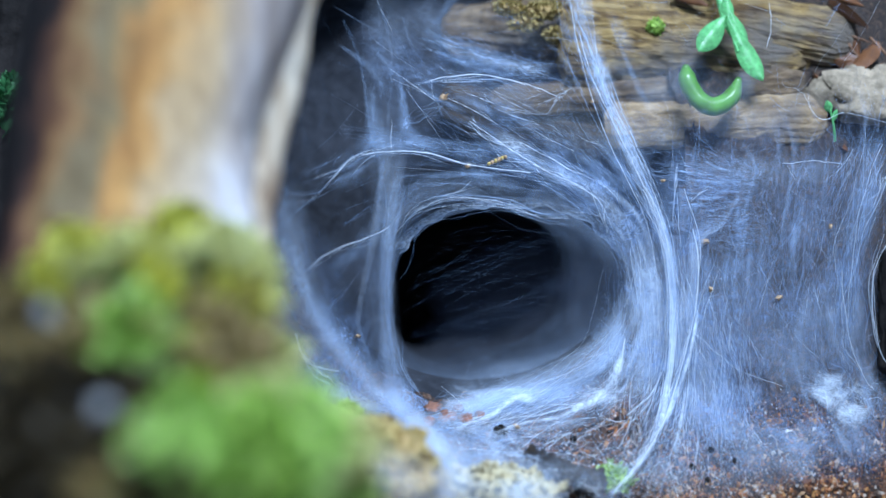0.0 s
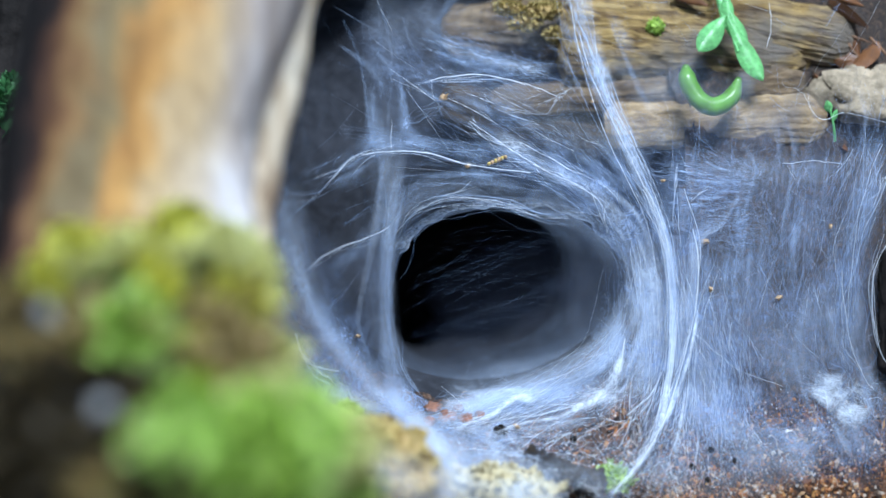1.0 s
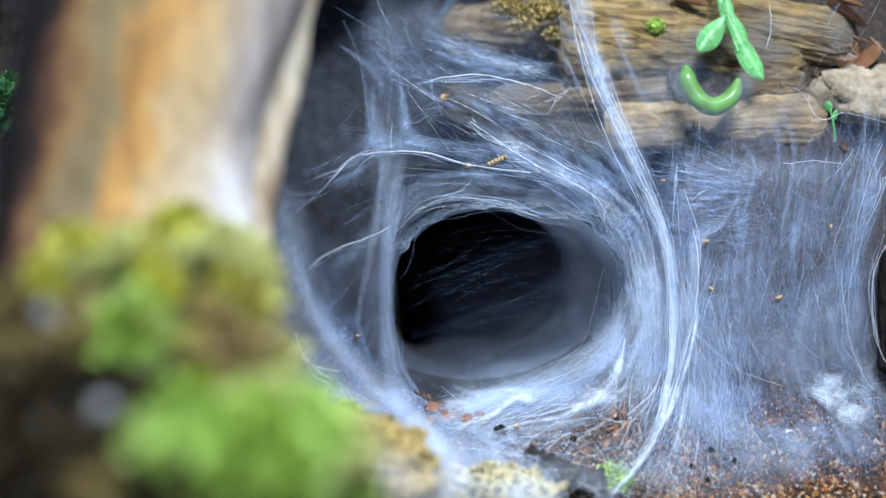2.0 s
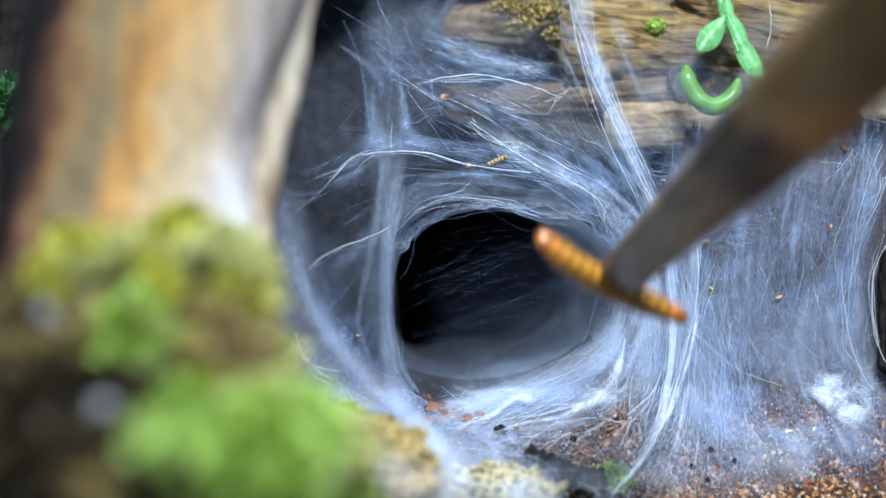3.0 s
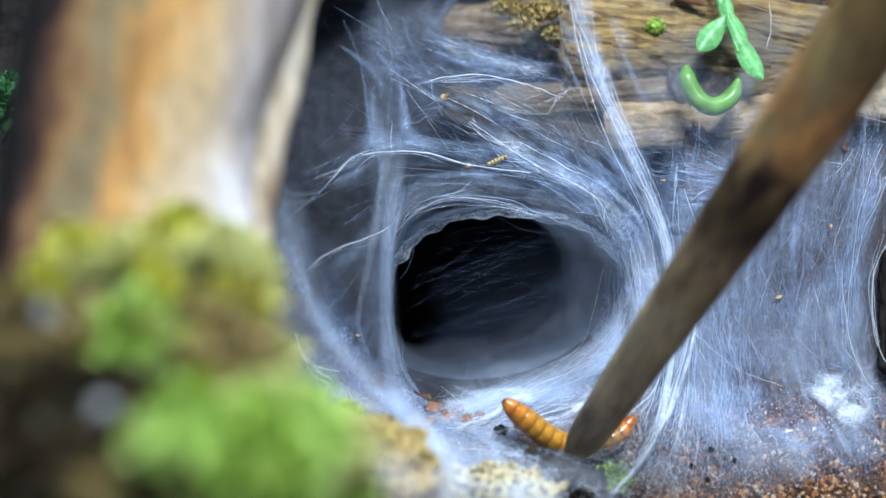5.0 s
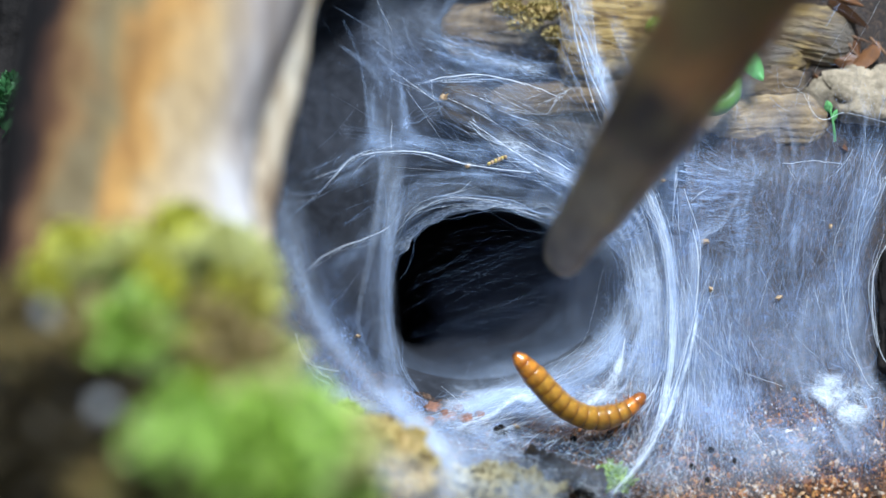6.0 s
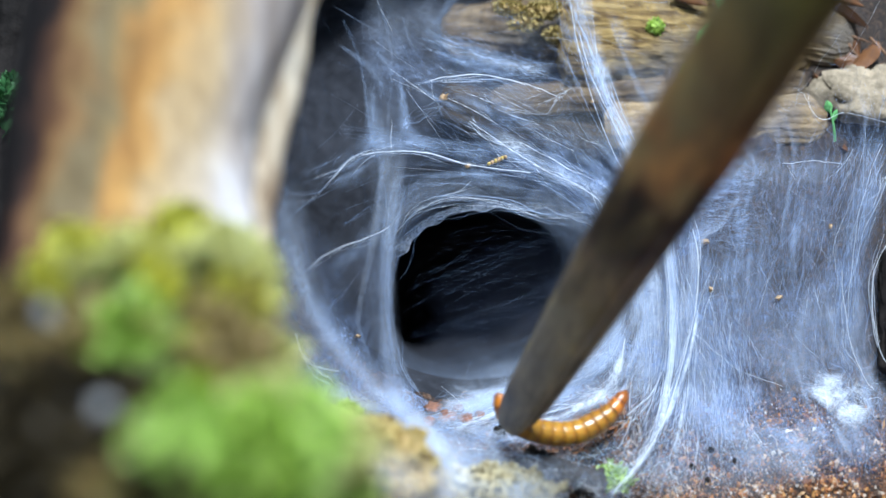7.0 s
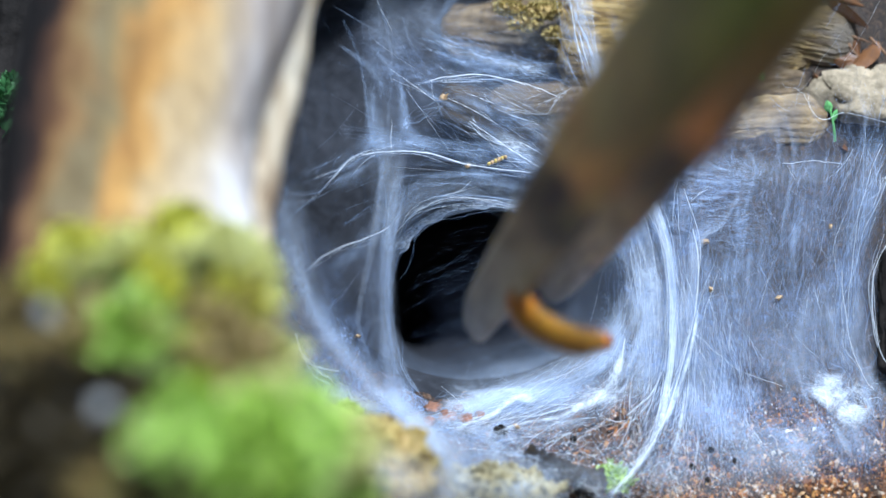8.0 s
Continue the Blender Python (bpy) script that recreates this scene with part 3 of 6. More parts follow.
veil([(1022, -30), (1050, 100), (1100, 230), (1150, 345)], (26, 22, 14), 0.42, FELT, lift=0.001)
veil([(1020, -30), (1046, 100), (1096, 230), (1146, 345), (1176, 430)], (24, 20, 10), 0.32, SOFT, lift=0.0015)
veil([(1140, 325), (1172, 400), (1187, 480), (1191, 560), (1188, 640), (1172, 735)], (10, 8, 7), 1.5, FELT, lift=0.0055)
veil([(1115, 400), (1150, 500), (1150, 600), (1110, 690), (1010, 745), (880, 765)], (40, 30, 10), 0.36, SOFT)
veil([(1120, 430), (1165, 520), (1168, 620), (1140, 700)], (24, 46, 30), 0.75, SOFT, lift=0.001)
veil([(1112, 500), (1082, 590), (1005, 652), (920, 690), (830, 720), (745, 742)], (14, 26, 20), 0.55, SOFT, lift=0.0015)
veil([(1100, 560), (1050, 640), (960, 690), (870, 722), (760, 748)], (16, 30, 14), 0.40, SOFT, lift=0.001)
veil([(1190, 340), (1215, 460), (1225, 600), (1200, 720), (1150, 820)], (40, 50, 50), 0.32)
veil([(1235, 560), (1245, 640), (1265, 720), (1290, 800)], (20, 46, 64), 0.18, FELT, lift=0.001)
veil([(1060, 800), (1170, 838), (1290, 840), (1420, 820)], (24, 54, 46), 0.26, SOFT)
veil([(1260, 760), (1330, 780), (1400, 800), (1440, 850)], (40, 50, 30), 0.40, SOFT)
veil([(1350, 600), (1400, 650), (1450, 690)], (40, 50, 30), 0.34, SOFT)
veil([(1400, 760), (1430, 770), (1470, 765)], (22, 30, 22), 0.45, SOFT)
veil([(1430, 500), (1490, 580), (1530, 650), (1560, 720)], (50, 62, 40), 0.34, SOFT)
veil([(1390, 770), (1450, 790), (1520, 790), (1580, 770)], (26, 34, 30), 0.10, SOFT)
veil([(1270, 480), (1340, 560), (1400, 600), (1480, 560)], (60, 80, 60), 0.16, SOFT)
veil([(1300, 300), (1310, 450), (1290, 600), (1270, 780)], (60, 70, 50), 0.30)
veil([(1560, 220), (1525, 360), (1500, 500), (1500, 640)], (30, 32, 20), 0.42)
veil([(1420, 300), (1400, 450), (1420, 600), (1500, 680)], (80, 80, 30), 0.18)
veil([(730, 25), (800, 35), (880, 45), (980, 70)], (40, 46, 30), 0.10, SOFT)
veil([(720, 90), (820, 150), (930, 190), (1050, 200)], (70, 90, 60), 0.09, SOFT)
veil([(770, 72), (830, 95), (910, 118), (975, 128)], (5, 11, 12), 0.42, FELT, lift=0.001)
veil([(1190, 90), (1230, 160), (1310, 210), (1400, 215)], (40, 60, 40), 0.14)
veil([(1205, 100), (1215, 160), (1260, 190), (1310, 170), (1320, 120)], (24, 30, 24), 0.18, SOFT, lift=0.007)
veil([(930, 225), (1030, 240), (1130, 235), (1220, 240)], (50, 55, 30), 0.12, FELT)
veil([(1180, 290), (1290, 300), (1400, 305), (1500, 300)], (30, 30, 26), 0.16, SOFT)
veil([(735, 745), (820, 752), (930, 735), (1040, 700), (1110, 640)], (20, 28, 20), 0.26, FELT, lift=0.001)
veil([(760, 770), (880, 790), (1000, 800), (1120, 780)], (20, 24, 12), 0.18, lift=0.002)
veil([(600, 740), (720, 790), (860, 850), (1000, 890)], (20, 60, 50), 0.60, SOFT, lift=0.018)
veil([(690, 735), (790, 775), (880, 820), (990, 870)], (30, 50, 40), 0.40, SOFT, lift=0.006)
# the smooth fold that hangs down over the lichen
veil([(722, 725), (752, 770), (790, 820), (830, 900)], (14, 30, 52), 0.80, SOFT, lift=0.066)
veil([(640, 800), (700, 840), (760, 880), (800, 930)], (40, 60, 40), 0.32, SOFT, lift=0.080)
veil([(860, 765), (880, 810), (905, 850), (930, 900)], (10, 20, 30), 0.6, SOFT, lift=0.022)
veil([(790, 840), (850, 850), (920, 860), (1000, 890)], (20, 40, 30), 0.40, SOFT, lift=0.024)
veil([(930, 835), (1000, 830), (1060, 850), (1110, 880)], (16, 34, 24), 0.20, SOFT, lift=0.012)
# torn felt and the drawn-out cords at the sheet's foot
veil([(1183, 680), (1170, 745), (1146, 800), (1112, 842), (1075, 880)], (7, 6, 3), 1.1, FELT, lift=0.007)
veil([(1236, 545), (1222, 620), (1200, 690), (1172, 758)], (4, 5, 6), 1.3, FELT, lift=0.006)
veil([(1432, 688), (1468, 708), (1500, 738), (1530, 752)], (12, 20, 12), 0.8, FELT, lift=0.004)
veil([(1214, 680), (1206, 740), (1192, 810)], (3, 5, 9), 0.7, FELT, lift=0.005)
veil([(1108, 600), (1092, 655), (1076, 694), (1048, 712), (1005, 722)], (5, 17, 7), 1.0, FELT, lift=0.006)
veil([(800, 766), (835, 746), (872, 734), (905, 708), (940, 698)], (3, 7, 8), 0.9, FELT, lift=0.005)
veil([(875, 767), (930, 748), (990, 738), (1042, 712)], (3, 4, 7), 0.9, FELT, lift=0.006)


veil([(735, 650), (850, 590), (950, 545), (1060, 470)], (36, 60, 30), 0.040, HAZE, lift=-0.012)
veil([(760, 560), (860, 520), (960, 480), (1040, 450)], (50, 90, 40), 0.020, HAZE, lift=-0.016)
low_lip = [rim(radians(a)) for a in (8, 28, 48, 68, 88, 106, 122)]
veil([(x, y + 3) for x, y in low_lip], (16, 26, 20), 1.0, SOFT, lift=-0.001)
veil([(x, y - 8) for x, y in low_lip], (12, 24, 18), 0.6, SOFT)
veil([(x, y + 14) for x, y in low_lip], (20, 30, 24), 0.7, lift=0.0005)
veil([(x - 4, y - 24) for x, y in low_lip], (26, 44, 34), 0.30, SOFT, lift=-0.003)


# the long white cords beside the mouth
veil([(1050, 120), (1110, 130), (1160, 150), (1190, 190)], (44, 50, 40), 0.16, SOFT, lift=0.001)
strand_bundle([(1010, -20), (1040, 90), (1085, 210), (1140, 330)], 28, (13, 11, 7), 0.000062, SILK_FINE, label="broad flat band of parallel white threads")
strand_bundle([(1025, -20), (1050, 110), (1095, 230), (1150, 345), (1180, 440), (1190, 540), (1188, 640), (1170, 740), (1140, 810), (1080, 885)], 40, (12, 7, 11), 0.000070, lift=0.004, label="thick white cord of silk")
strand_bundle([(1140, 330), (1172, 400), (1187, 480), (1190, 570), (1185, 660)], 20, (8, 6, 8), 0.000085, lift=0.004)
strand_bundle([(1205, 330), (1235, 440), (1230, 540), (1205, 650), (1170, 750), (1110, 850)], 8, (5, 2, 8), 0.000080, lift=0.004, label="white cord of silk")
strand_bundle([(1232, 560), (1225, 650), (1212, 740), (1205, 800)], 12, (4, 5, 14), 0.000062)
strand_bundle([(1565, 230), (1520, 380), (1500, 500), (1492, 600), (1520, 660)], 26, (26, 12, 10), 0.000050)
strand_bundle([(1575, 420), (1546, 480), (1546, 560), (1560, 620), (1580, 660)], 7, (6, 2, 6), 0.000087, label="thick white cord of silk")
strand_bundle([(1560, 240), (1540, 330), (1510, 430)], 22, (30, 20, 16), 0.000034, SILK_FINE)
strand_bundle([(1186, 660), (1168, 735), (1130, 790), (1075, 830)], 8, (4, 8, 26), 0.000075, lift=0.004)
strand_bundle([(1188, 660), (1176, 740), (1150, 800), (1120, 850)], 8, (4, 6, 18), 0.000075, lift=0.004)
# over the mouth
strand_bundle([(620, 300), (670, 270), (740, 270), (820, 290), (940, 306), (1050, 335)], 8, (9, 3, 8), 0.000042)
strand_bundle([(600, 235), (700, 245), (800, 258), (900, 268), (990, 310)], 16, (10, 10, 14), 0.000026, SILK_FINE)
strand_bundle([(830, 215), (890, 255), (950, 285), (1040, 335)], 12, (20, 14, 5), 0.000042)
strand_bundle([(890, 240), (950, 280), (1010, 315), (1070, 350), (1105, 420)], 12, (22, 9, 9), 0.000040)
strand_bundle([(700, 420), (730, 375), (800, 350), (890, 360), (950, 382), (1005, 388)], 16, (8, 5, 5), 0.000056)
strand_bundle([(640, 430), (720, 350), (820, 325), (940, 345), (1050, 385), (1100, 450)], 34, (30, 22, 24), 0.000037, SILK_FAINT, wobble=16)
strand_bundle([(500, 340), (570, 325), (640, 275), (700, 268)], 10, (14, 6, 6), 0.000050)
strand_bundle([(730, 150), (800, 140), (880, 138), (960, 160)], 8, (5, 4, 8), 0.000056)
strand_bundle([(750, 65), (830, 90), (900, 118), (965, 130)], 40, (14, 14, 16), 0.000024, SILK_FINE)
strand_bundle([(960, 195), (990, 172), (1012, 155)], 6, (5, 4, 2), 0.000056)
strand_bundle([(700, 235), (760, 200), (830, 150)], 9, (12, 8, 10), 0.000037, SILK_FINE)
# the upright veil at the other side of the mouth
strand_bundle([(685, -20), (678, 150), (680, 330), (678, 480), (688, 620), (728, 740)], 9, (28, 15, 9), 0.000040, SILK_FAINT, lift=0.032)
strand_bundle([(715, 300), (694, 400), (687, 520), (697, 640), (728, 740), (800, 860)], 8, (12, 3, 12), 0.000045, SILK_FINE, lift=0.030)
strand_bundle([(700, 60), (710, 200), (690, 350), (650, 520)], 6, (34, 22, 24), 0.000024, SILK_FAINT, lift=0.002)
strand_bundle([(505, 330), (510, 450), (550, 570), (620, 660), (720, 720)], 14, (16, 16, 22), 0.000026, SILK_FAINT)
strand_bundle([(480, 600), (540, 640), (600, 690), (700, 730)], 12, (20, 16, 10), 0.000030, SILK_FAINT)
strand_bundle([(522, 590), (535, 625), (560, 655), (590, 672)], 6, (3, 4, 6), 0.000068)
strand_bundle([(540, 480), (575, 445), (640, 420), (690, 400)], 3, (4, 4, 8), 0.000026)
# the floor of the mouth
strand_bundle([(1110, 480), (1095, 560), (1050, 630), (960, 690), (820, 740), (760, 750)], 30, (14, 16, 12), 0.000044)
strand_bundle([(1140, 470), (1130, 570), (1100, 660), (1040, 710), (930, 740), (830, 752)], 12, (20, 18, 12), 0.000044)
strand_bundle([(1010, 650), (940, 700), (860, 735), (820, 752)], 16, (10, 8, 4), 0.000074)
strand_bundle([(1100, 610), (1085, 660), (1070, 695), (1030, 715)], 14, (8, 5, 12), 0.000068)
strand_bundle([(1040, 715), (980, 725), (920, 745), (880, 757)], 8, (10, 5, 4), 0.000074)
strand_bundle([(735, 740), (790, 780), (830, 850), (850, 900)], 14, (10, 14, 16), 0.000050, SILK_FINE, lift=0.012)
strand_bundle([(720, 735), (800, 770), (900, 815), (990, 860)], 14, (10, 22, 26), 0.000043, SILK_FINE, lift=0.006)
strand_bundle([(1190, 700), (1150, 770), (1080, 840), (1020, 880)], 10, (12, 18, 22), 0.000043)
for k in range(16):
    x = 1124 + 7 * k + rng.uniform(-6, 6)
    strand_bundle([(x + rng.uniform(-20, 10), 430 + rng.uniform(-40, 60)), (x + rng.uniform(-6, 12), 560), (x - 10 + rng.uniform(-20, 20), 700), (x - 50 + rng.uniform(-30, 50), 790)], 8, (8, 5, 12), 0.000043)


for pts, r in (([(1142, 332), (1172, 400), (1187, 480), (1191, 560), (1188, 640), (1172, 735), (1140, 800), (1080, 885)], 0.00030),
               ([(1150, 345), (1180, 430), (1196, 520), (1193, 610), (1180, 700)], 0.00026), ([(1226, 405), (1236, 450), (1230, 540), (1206, 650), (1172, 750), (1110, 850)], 0.00029),
               ([(1578, 420), (1547, 480), (1545, 550), (1558, 620), (1582, 665)], 0.00018), ([(640, 275), (700, 268), (760, 272), (830, 292), (940, 306)], 0.00006),
               ([(700, 412), (735, 380), (800, 364), (880, 366), (950, 384), (1005, 387)], 0.00006), ([(760, 143), (820, 132), (880, 137), (930, 150)], 0.00007), ([(900, 140), (950, 155), (985, 172)], 0.00006),
               ([(830, 215), (880, 248), (950, 292), (1040, 338)], 0.00008), ([(524, 590), (536, 628), (560, 652), (585, 668)], 0.00008), ([(545, 478), (580, 448), (640, 425), (690, 400)], 0.00005),
               ([(1138, 335), (1166, 400), (1181, 480), (1185, 560), (1182, 640), (1164, 735), (1130, 805)], 0.00028), ([(1225, 600), (1218, 680), (1208, 760)], 0.00013), ([(1105, 600), (1095, 650), (1072, 690)], 0.00013), ([(1010, 655), (930, 712), (830, 752)], 0.00014), ([(1058, 704), (1010, 722), (950, 734), (900, 741), (850, 751)], 0.00013), ([(985, 704), (940, 726), (880, 745), (815, 753)], 0.00013), ([(1064, 692), (1085, 640), (1100, 590)], 0.00009), ([(1180, 640), (1150, 700), (1110, 735)], 0.00009), ([(1225, 588), (1268, 625), (1310, 655), (1385, 684)], 0.000026),
               ([(1385, 290), (1440, 285), (1490, 291)], 0.00004), ([(1490, 480), (1498, 570), (1520, 650), (1548, 690)], 0.00006), ([(1432, 170), (1440, 200), (1462, 212), (1500, 200), (1568, 218)], 0.00006), ([(1530, -8), (1480, 70), (1422, 156)], 0.00003), ([(1562, -8), (1525, 60), (1488, 122)], 0.00003), ([(1362, 5), (1364, 50), (1358, 84)], 0.00005), ([(1305, 0), (1340, 14), (1366, 24)], 0.00005), ([(1385, 150), (1420, 165), (1436, 195)], 0.00007)):
    strand_bundle(pts, 1, (0, 0, 0), r * (1.05 if r > 0.0002 else 1.35), lift=0.0045, name="cord", wobble=5.0, label="single white cord of silk")


def threads_on_sheet(name, n, box, lean, sway, length, radius, material, label="", curve=0.25):
    """Loose fine threads over a stretch of the sheet."""
    lines, radii = [], []
    while len(lines) < n:
        x, y = rng.uniform(box[0], box[2]), rng.uniform(box[1], box[3])
        if ((x - 900) / 200) ** 2 + ((y - 528) / 165) ** 2 < 1.0:
            continue
        a = radians(rng.gauss(lean, sway))
        ln = length * rng.uniform(0.4, 1.5)
        cu, pts = rng.gauss(0, curve), []
        dz = rng.uniform(-0.001, 0.004)
        for i in range(9):
            u = i / 8 - 0.5
            aa = a + cu * u
            px, py = x + math.cos(aa) * ln * u, y + math.sin(aa) * ln * u
            pts.append(spot(px, py, web_depth(px, py) - dz))
        lines.append(pts)
        radii.append(radius * 0.72 * rng.uniform(0.5, 1.4))
    v, f = tubes(lines, radii)
    ob = part(name, mesh_of(name, v, f, material), web, label)
    return tagged(ob, kind="stuff")


threads_on_sheet("fine_threads", 420, (1180, 260, 1570, 620), 95, 18, 150, 0.000021, SILK_FINE, "haze of fine upright threads")
threads_on_sheet("fine_threads", 100, (1180, 240, 1570, 700), 60, 40, 110, 0.000020, SILK_FAINT)
threads_on_sheet("fine_threads", 260, (1170, 290, 1330, 440), 5, 12, 90, 0.000028, SILK_FINE)
threads_on_sheet("fine_threads", 36, (520, 0, 1080, 350), 40, 40, 130, 0.000022, SILK_FAINT)
threads_on_sheet("fine_threads", 36, (780, 130, 1060, 300), 40, 20, 110, 0.000028, SILK_FINE)
threads_on_sheet("fine_threads", 50, (500, 250, 690, 700), 75, 22, 120, 0.000022, SILK_FAINT)
threads_on_sheet("fine_threads", 260, (1205, 600, 1325, 770), 86, 17, 130, 0.000028, SILK_FINE)
threads_on_sheet("fine_threads", 170, (1195, 590, 1330, 790), 84, 15, 120, 0.000030, SILK)
threads_on_sheet("fine_threads", 120, (1070, 560, 1210, 720), 105, 30, 90, 0.000030, SILK)
threads_on_sheet("fine_threads", 140, (740, 690, 1050, 790), 155, 25, 90, 0.000028, SILK_FINE)
threads_on_sheet("fine_threads", 60, (1060, 0, 1568, 260), 60, 50, 120, 0.000022, SILK_FAINT)


threads_on_sheet("loose_threads", 12, (1180, 260, 1568, 640), 95, 24, 170, 0.000026, SILK, "loose white threads")
threads_on_sheet("loose_threads", 8, (700, 20, 1050, 320), 20, 40, 130, 0.000022, SILK, "loose white threads")


def tangle(n, box, size, radius, material):
    """Short curly threads lying every way."""
    lines, radii = [], []
    for _ in range(n):
        px, py = rng.uniform(box[0], box[2]), rng.uniform(box[1], box[3])
        turn, bend, pts = radians(rng.gauss(100, 45)), rng.gauss(0, 0.07), []
        dz = rng.uniform(0, 0.003)
        for _ in range(10):
            pts.append(spot(px, py, web_depth(px, py) - dz))
            turn += bend + rng.gauss(0, 0.10)
            px, py = px + math.cos(turn) * size / 10, py + math.sin(turn) * size / 10
        if all(((q[0] - 900) / 215) ** 2 + ((q[1] - 528) / 178) ** 2 > 1 for q in map(pixel_of, pts)):
            lines.append(pts)
            radii.append(radius * 0.75 * rng.uniform(0.5, 1.5))
    v, f = tubes(lines, radii)
    tagged(part("tangled_threads", mesh_of("tangled_threads", v, f, material), web, "short tangled threads of silk"), kind="stuff")


tangle(110, (1180, 600, 1400, 800), 95, 0.000024, SILK_FINE)
tangle(150, (1420, 690, 1568, 800), 60, 0.000026, SILK_FINE)
tangle(160, (1450, 730, 1560, 800), 26, 0.000026, SILK_FINE)
tangle(110, (860, 700, 1180, 850), 110, 0.000026, SILK)
tangle(60, (880, 130, 1060, 300), 60, 0.000024, SILK_FINE)
tangle(90, (1200, 280, 1560, 560), 70, 0.000015, SILK_FINE)
tangle(120, (1060, 420, 1260, 700), 80, 0.000020, SILK)
tangle(60, (700, 240, 1080, 380), 80, 0.000018, SILK_FINE)
tangle(36, (700, 20, 1020, 240), 90, 0.000018, SILK_FINE)
tangle(50, (850, 705, 1060, 770), 80, 0.000020, SILK)
tangle(110, (1180, 330, 1568, 660), 80, 0.000014, SILK)
tangle(20, (500, 560, 660, 720), 40, 0.000022, SILK_FINE)


# which way the threads run: places and angles (0 to the right, growing clockwise)
FLOW = [(1040, 100, 68), (1100, 240, 66), (1160, 400, 75), (1190, 550, 92), (1180, 700, 105), (1130, 800, 130), (1225, 310, 10), (1240, 380, 170), (1300, 420, 98), (1350, 520, 92), (1450, 450, 102), (1520, 330, 112), (1500, 560, 95), (1250, 650, 90), (1250, 760, 96)]
FLOW += [(1320, 700, 75), (1350, 800, 20), (1450, 760, 60), (1500, 650, 70), (1080, 620, 115), (1000, 690, 150), (900, 730, 165), (800, 750, 5), (800, 810, 60), (880, 800, 30), (1000, 820, 15), (1060, 760, 140), (780, 350, 160), (900, 340, 10), (1040, 390, 40), (1100, 450, 75)]
FLOW += [(960, 290, 35), (900, 250, 35), (1040, 330, 30), (720, 265, 5), (820, 270, 8), (620, 290, 150), (560, 330, 165), (850, 110, 15), (800, 80, 20), (900, 140, 5), (970, 165, 150), (700, 60, 60), (640, 40, 30), (750, 30, 120)]
FLOW += [(680, 200, 92), (680, 450, 92), (695, 600, 85), (720, 700, 70), (520, 450, 85), (540, 560, 60), (620, 660, 40), (520, 620, 60), (880, 200, 45), (1000, 230, 35), (600, 450, 150), (1250, 120, 70), (1480, 120, 60)]
FLOW = np.array(FLOW, dtype=float)


def flow(x, y):
    w = 1 / ((FLOW[:, 0] - x) ** 2 + (FLOW[:, 1] - y) ** 2 + 900) ** 1.6
    a = np.radians(FLOW[:, 2]) * 2
    return 0.5 * math.atan2((np.sin(a) * w).sum(), (np.cos(a) * w).sum())


def wisps(n, box, size, radius, material, seed, stray=0.3, fray=4, crimp=0.4, label="frayed wisps of silk"):
    """Threads that follow the run of the web, each with finer ones that part from it."""
    r = random.Random(seed)
    lines, radii = [], []

    def run(x, y, a, ln, bend, dz, steps=12):
        pts, seat = [], r.uniform(0, 99)
        for i in range(steps):
            if ((x - 900) / 203) ** 2 + ((y - 530) / 168) ** 2 < 1:
                break
            pts.append((x, y, a))
            a += bend / steps + crimp * (0.22 * noise.noise(Vector((seat, i * 0.7, 1.5))) + r.gauss(0, 0.04))
            x, y = x + math.cos(a) * ln / steps, y + math.sin(a) * ln / steps
        if len(pts) > 3:
            lines.append([spot(p[0], p[1], web_depth(p[0], p[1]) - dz) for p in pts])
        return pts

    made = 0
    while made < n:
        x, y = r.uniform(box[0], box[2]), r.uniform(box[1], box[3])
        if r.random() > 0.15 + 2.0 * silk_amount(x, y):
            continue
        made += 1
        a = flow(x, y) + r.gauss(0, stray) + (math.pi if r.random() < 0.5 else 0)
        ln, dz = size * r.uniform(0.5, 1.6), r.uniform(-0.001, 0.0035)
        w = radius * min(3.0, r.lognormvariate(-0.2, 0.6))
        pts = run(x, y, a, ln, r.gauss(0, 0.25), dz)
        if len(pts) <= 3:
            continue
        radii.append(w)
        for _ in range(r.randrange(fray + 1)):
            px, py, pa = pts[r.randrange(len(pts) - 2)]
            if len(run(px, py, pa + r.gauss(0, 0.22), ln * r.uniform(0.25, 0.7), r.gauss(0, 0.5), dz, 8)) > 3:
                radii.append(w * r.uniform(0.4, 0.8))
    v, f = tubes(lines, radii)
    tagged(part("silk_wisp", mesh_of("silk_wisp", v, f, material), web, label), kind="stuff")


wisps(300, (1190, 260, 1568, 640), 110, 0.000017, SILK_FINE, 1, 0.22)
wisps(130, (1185, 270, 1300, 390), 50, 0.000021, SILK_FINE, 2, 0.15, 2)
wisps(20, (1190, 260, 1568, 640), 70, 0.000030, SILK, 13, 0.35)
wisps(150, (1215, 620, 1350, 800), 70, 0.000028, SILK_FINE, 3, 0.4, 4, 1.6)
wisps(50, (1195, 560, 1330, 800), 90, 0.000032, SILK, 14, 0.22, 4, 0.8)
wisps(170, (1420, 640, 1568, 800), 50, 0.000028, SILK_FINE, 4, 0.6, 3, 2.0)
wisps(50, (1070, 400, 1240, 720), 110, 0.000024, SILK, 5, 0.15)
wisps(36, (760, 650, 1150, 790), 130, 0.000024, SILK, 6, 0.15)
wisps(30, (860, 730, 1200, 882), 80, 0.000036, SILK, 7, 0.5, 6, 1.2)
wisps(24, (880, 770, 1090, 882), 90, 0.000040, SILK, 15, 0.3, 5, 0.8)
